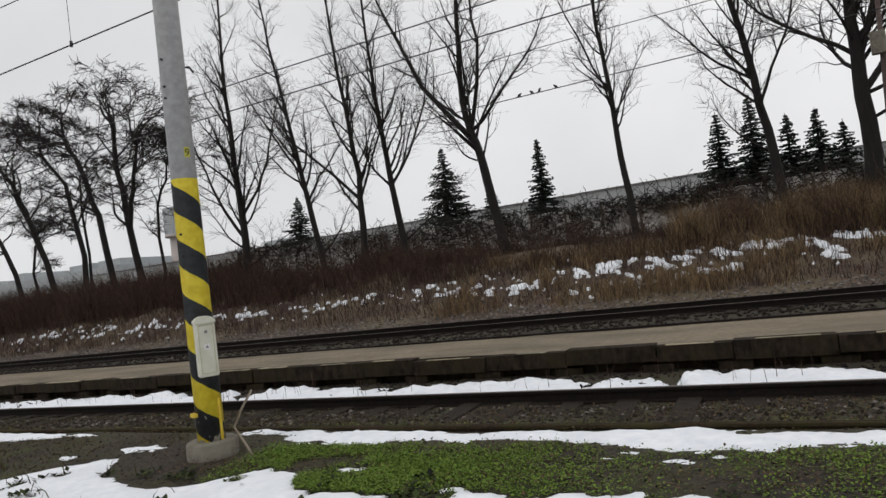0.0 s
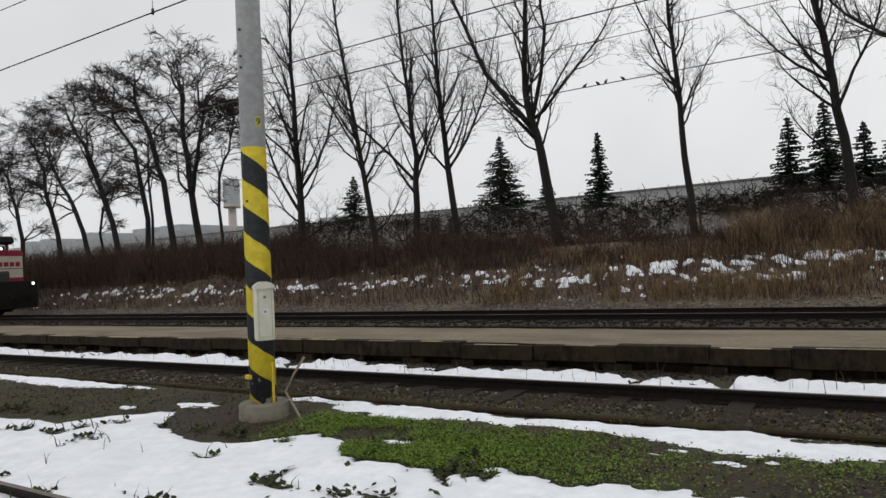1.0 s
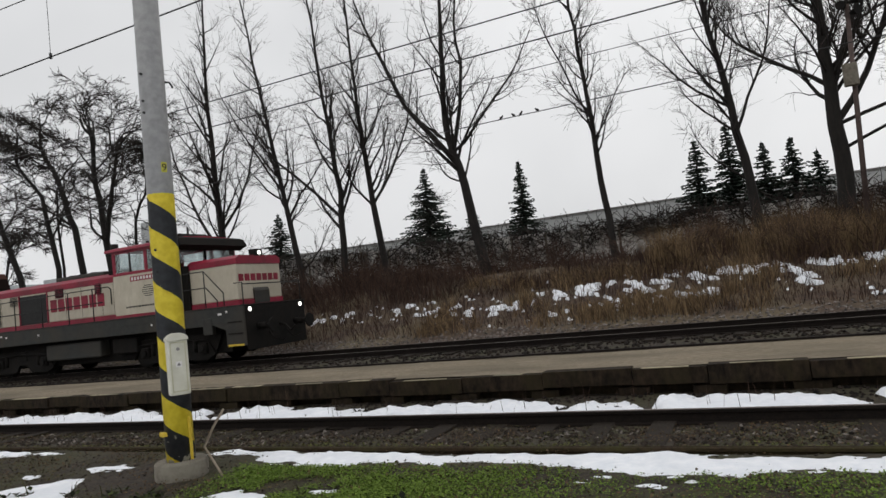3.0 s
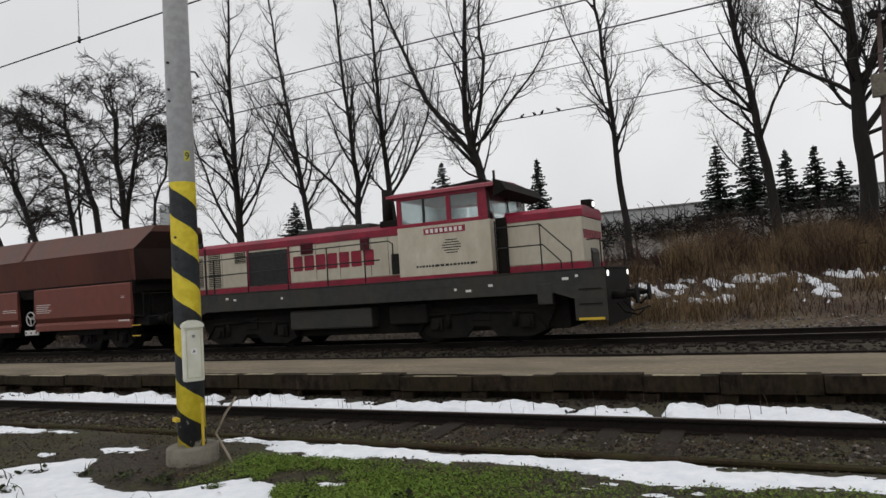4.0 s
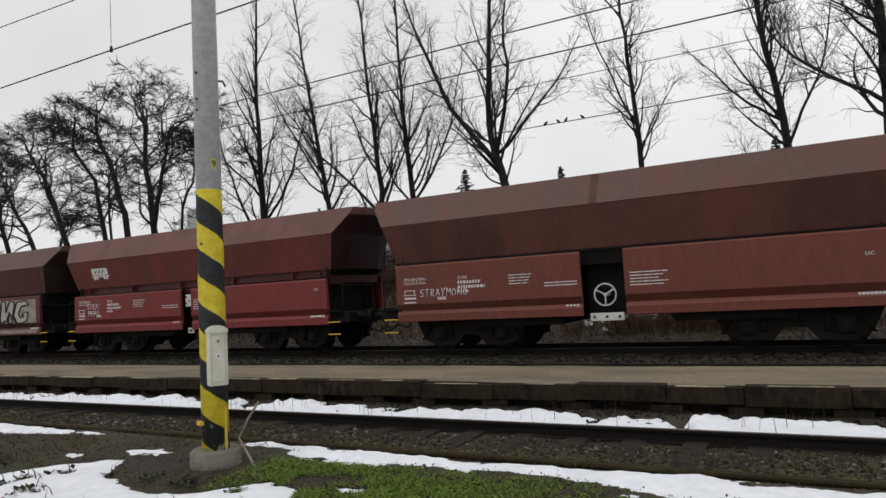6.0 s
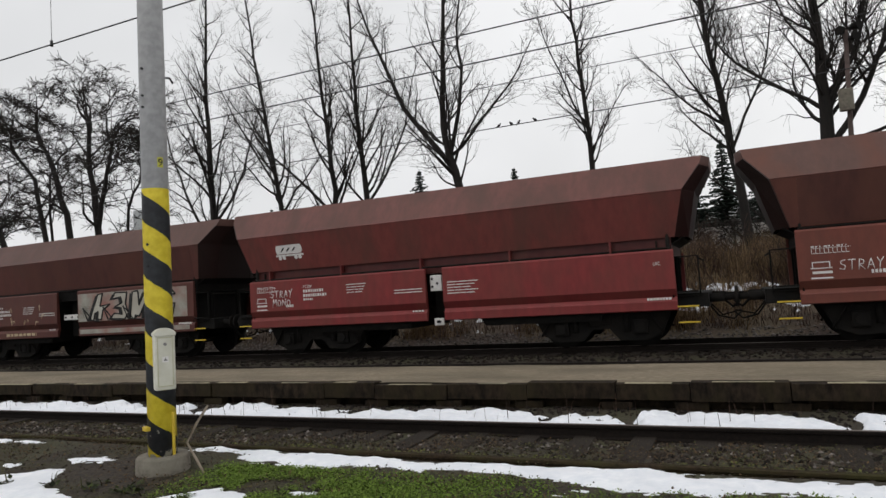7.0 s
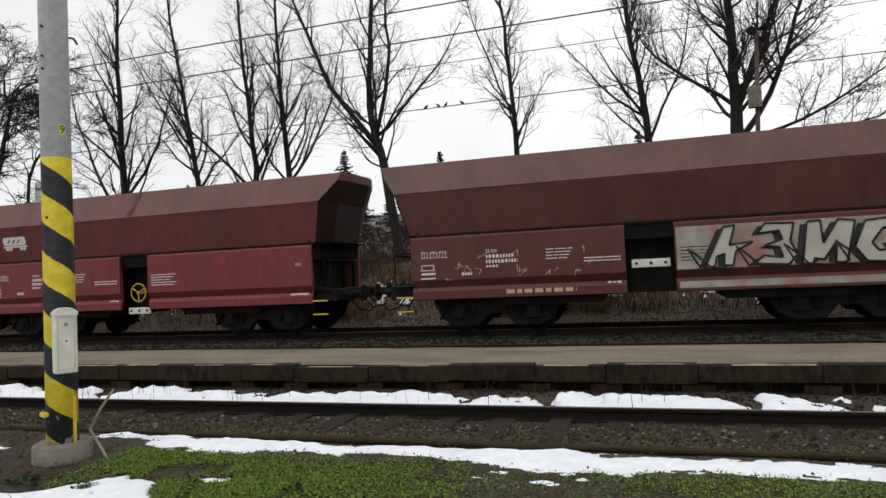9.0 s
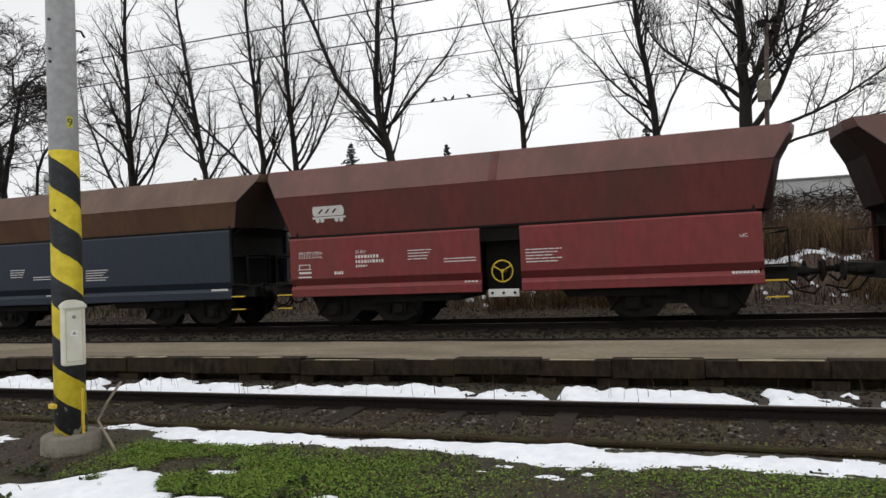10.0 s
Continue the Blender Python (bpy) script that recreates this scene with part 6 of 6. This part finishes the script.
# ---- behind the bank: fence, works, mast, far town ----
def fence():
    f = tagged(new("panel_fence"), "whitewashed panel fence overgrown with bare vines", "fence")
    rnd = random.Random(8)
    x = -34.0
    while x < 16:
        bm = bmesh.new()
        h = 4.0 + rnd.uniform(-0.06, 0.06) + max(0, (-x - 8)) * 0.03
        box(bm, x + 0.03, x + 2.0 - 0.03, 36.0, 36.06, 2.1, h, 0.01)
        part("panel", bm, M_PANEL, f)
        bm = bmesh.new()
        box(bm, x - 0.06, x + 0.06, 35.96, 36.1, 2.0, h + 0.06, 0.01)
        part("post", bm, M_CONCRETE, f)
        x += 2.0


fence()


def vines():
    rnd = np.random.RandomState(5)
    V, F = [], []
    for i in range(3800):
        x = rnd.uniform(-34, 16)
        z = 4.2 + 0.03 * max(0, -x - 8) - (0.9 if -7.5 < x < -1.5 else 1.9) * rnd.uniform(0, 1) ** 1.3
        d = np.array((rnd.normal(0, 0.8), rnd.normal(0, 0.12), rnd.uniform(-0.6, 1)))
        p, r = grow(rnd, (x, 35.85 + rnd.uniform(-0.15, 0.1), z), d, rnd.uniform(0.4, 1.3), 0.03, -0.08, 0.4, 4)
        tube_mesh(V, F, p, [max(q, 0.015) for q in r], 3)
    tagged(raw("vine_tangle", V, F, M_TWIG), "tangle of bare dark vines on the fence", "vines", kind="stuff")


vines()


def works():
    h = tagged(new("works_building"), "long low pale works building with a flat sheet roof", "building")
    bm = bmesh.new()
    box(bm, -62, 40, 45, 70, 2.0, 5.0)
    part("wall", bm, M_WALL, h)
    bm = bmesh.new()
    box(bm, -62.3, 40.3, 44.7, 70.3, 4.6, 5.72, 0.03)
    part("roof", bm, M_ROOF, h, "pale sheet roof edge")
    bm = bmesh.new()
    box(bm, -62.35, 40.35, 44.62, 44.69, 5.66, 5.76)
    part("gutter", bm, M_STEEL, h)
    for i in range(25):
        w = part("window", box(bmesh.new(), -60 + i * 4, -57.4 + i * 4, 44.93, 44.98, 3.2, 4.3, 0.01), M_BLACK, h)
        part("window_frame", box(bmesh.new(), -58.75 + i * 4, -58.67 + i * 4, 44.9, 44.928, 3.2, 4.3), M_STEEL, w)


works()


def mast():
    m = tagged(new("signal_mast"), "rust-brown mast with loudspeaker and grey cabinet", "mast")
    m.location = (3.45, 24.4, 2.0)
    bm = bmesh.new()
    rod(bm, (0, 0, -0.3), (0.3, 0, 7.0), 0.085, 0.065, 12)
    part("shaft", bm, mat("rusty_mast", (0.06, 0.042, 0.037), (0.11, 0.078, 0.07), 8, 0.8), m)
    bm = bmesh.new()
    box(bm, -0.1, 0.3, -0.3, -0.1, 4.4, 5.1, 0.03)
    part("cabinet", bm, M_CONCRETE, m, "grey cabinet")
    for z, dx in ((6.7, 0.25), (7.05, 0.35), (6.95, -0.2)):
        bm = bmesh.new()
        rod(bm, (0.3 + dx * 0.3, 0, z), (0.3 + dx, -0.25, z), 0.06, 0.15, 14)
        part("loudspeaker", bm, M_DARK, m)


mast()


def far_mast():
    m = tagged(new("far_mast"), "distant dark lattice mast with cross arm", "mast")
    m.location = (-47, 19.4, 0)
    bm = bmesh.new()
    for a, b in ((-0.2, -0.2), (0.2, -0.2), (-0.2, 0.2), (0.2, 0.2)):
        rod(bm, (a, b, -0.2), (a * 0.5, b * 0.5, 10), 0.04, seg=5)
    for k in range(14):
        z = k * 0.7
        s = 0.2 - 0.1 * z / 10
        rod(bm, (-s, -s, z), (s, -s, z + 0.7), 0.02, seg=4)
        rod(bm, (s, s, z), (-s, s, z + 0.7), 0.02, seg=4)
    part("lattice", bm, M_DARK, m)
    bm = bmesh.new()
    rod(bm, (0, 0, 6.6), (0, -2.6, 6.9), 0.04, seg=6)
    rod(bm, (0, 0, 7.6), (0, -2.6, 6.9), 0.03, seg=6)
    part("arm", bm, M_DARK, m)


far_mast()


def far_works(x0, x1, y, h, steps, seed):
    rnd = random.Random(seed)
    f = tagged(new("far_works"), "hazy distant grey works with stepped roofs", "building")
    bm = bmesh.new()
    box(bm, x0, x1, y, y + 30, 2, h)
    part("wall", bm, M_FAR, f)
    for i in range(steps):
        a = x0 + (x1 - x0) * (i + 0.15) / steps
        bm = bmesh.new()
        w = (x1 - x0) / steps * rnd.uniform(0.3, 0.8)
        box(bm, a, a + w, y + 2, y + 20, h, h + rnd.uniform(0.8, 2.2))
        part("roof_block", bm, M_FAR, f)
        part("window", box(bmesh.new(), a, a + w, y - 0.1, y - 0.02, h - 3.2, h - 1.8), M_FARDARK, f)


far_works(-185, -118, 90, 11.5, 7, 3)
far_works(-112, -62, 90, 9.2, 5, 4)


def tower():
    t = tagged(new("water_tower"), "pale pinkish water tower in the distance", "tower")
    t.location = (-101, 90, 2)
    part("shaft", rod(bmesh.new(), (0, 0, 0), (0, 0, 13), 0.9, 0.75, 16), M_TOWER, t)
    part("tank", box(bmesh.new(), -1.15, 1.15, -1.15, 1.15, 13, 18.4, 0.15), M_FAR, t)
    part("gallery", rod(bmesh.new(), (0, 0, 12.7), (0, 0, 13.2), 1.6, 1.6, 20), M_TOWER, t)


tower()


# ---- motion ----
TRAIN = [(0.0, -58.2), (1.0, -47.75), (1.5, -42.5), (2.0, -37.15), (2.5, -32.0), (3.2, -24.53), (4.3, -13.5), (4.5, -11.46), (5.0, -6.05), (5.5, -1.1), (5.7, 0.95), (6.8, 12.61), (7.0, 14.67), (7.5, 19.46), (8.0, 24.88), (8.5, 29.82), (9.0, 35.2), (9.5, 40.07), (10.0, 45.51)]   # seconds and the place of the locomotive's rear along the track


def motions():
    ts, xs = [a for a, _ in TRAIN], [b for _, b in TRAIN]
    things = [(LOCO, 0.0)] + WAGONS
    for ob, off in things:
        walk(ob, [(t, pose(x + off, TR_MID, TR_Z)) for t, x in TRAIN])
    n = 150
    for ws, x, r in WHEELSETS:
        rows = []
        for i in range(n + 1):
            t = 10.0 * i / n
            a = math.degrees(float(np.interp(t, ts, xs)) / r)
            rows.append((t, pose(x, 0, r, 0, a, 0)))
        walk(ws, rows)


motions()
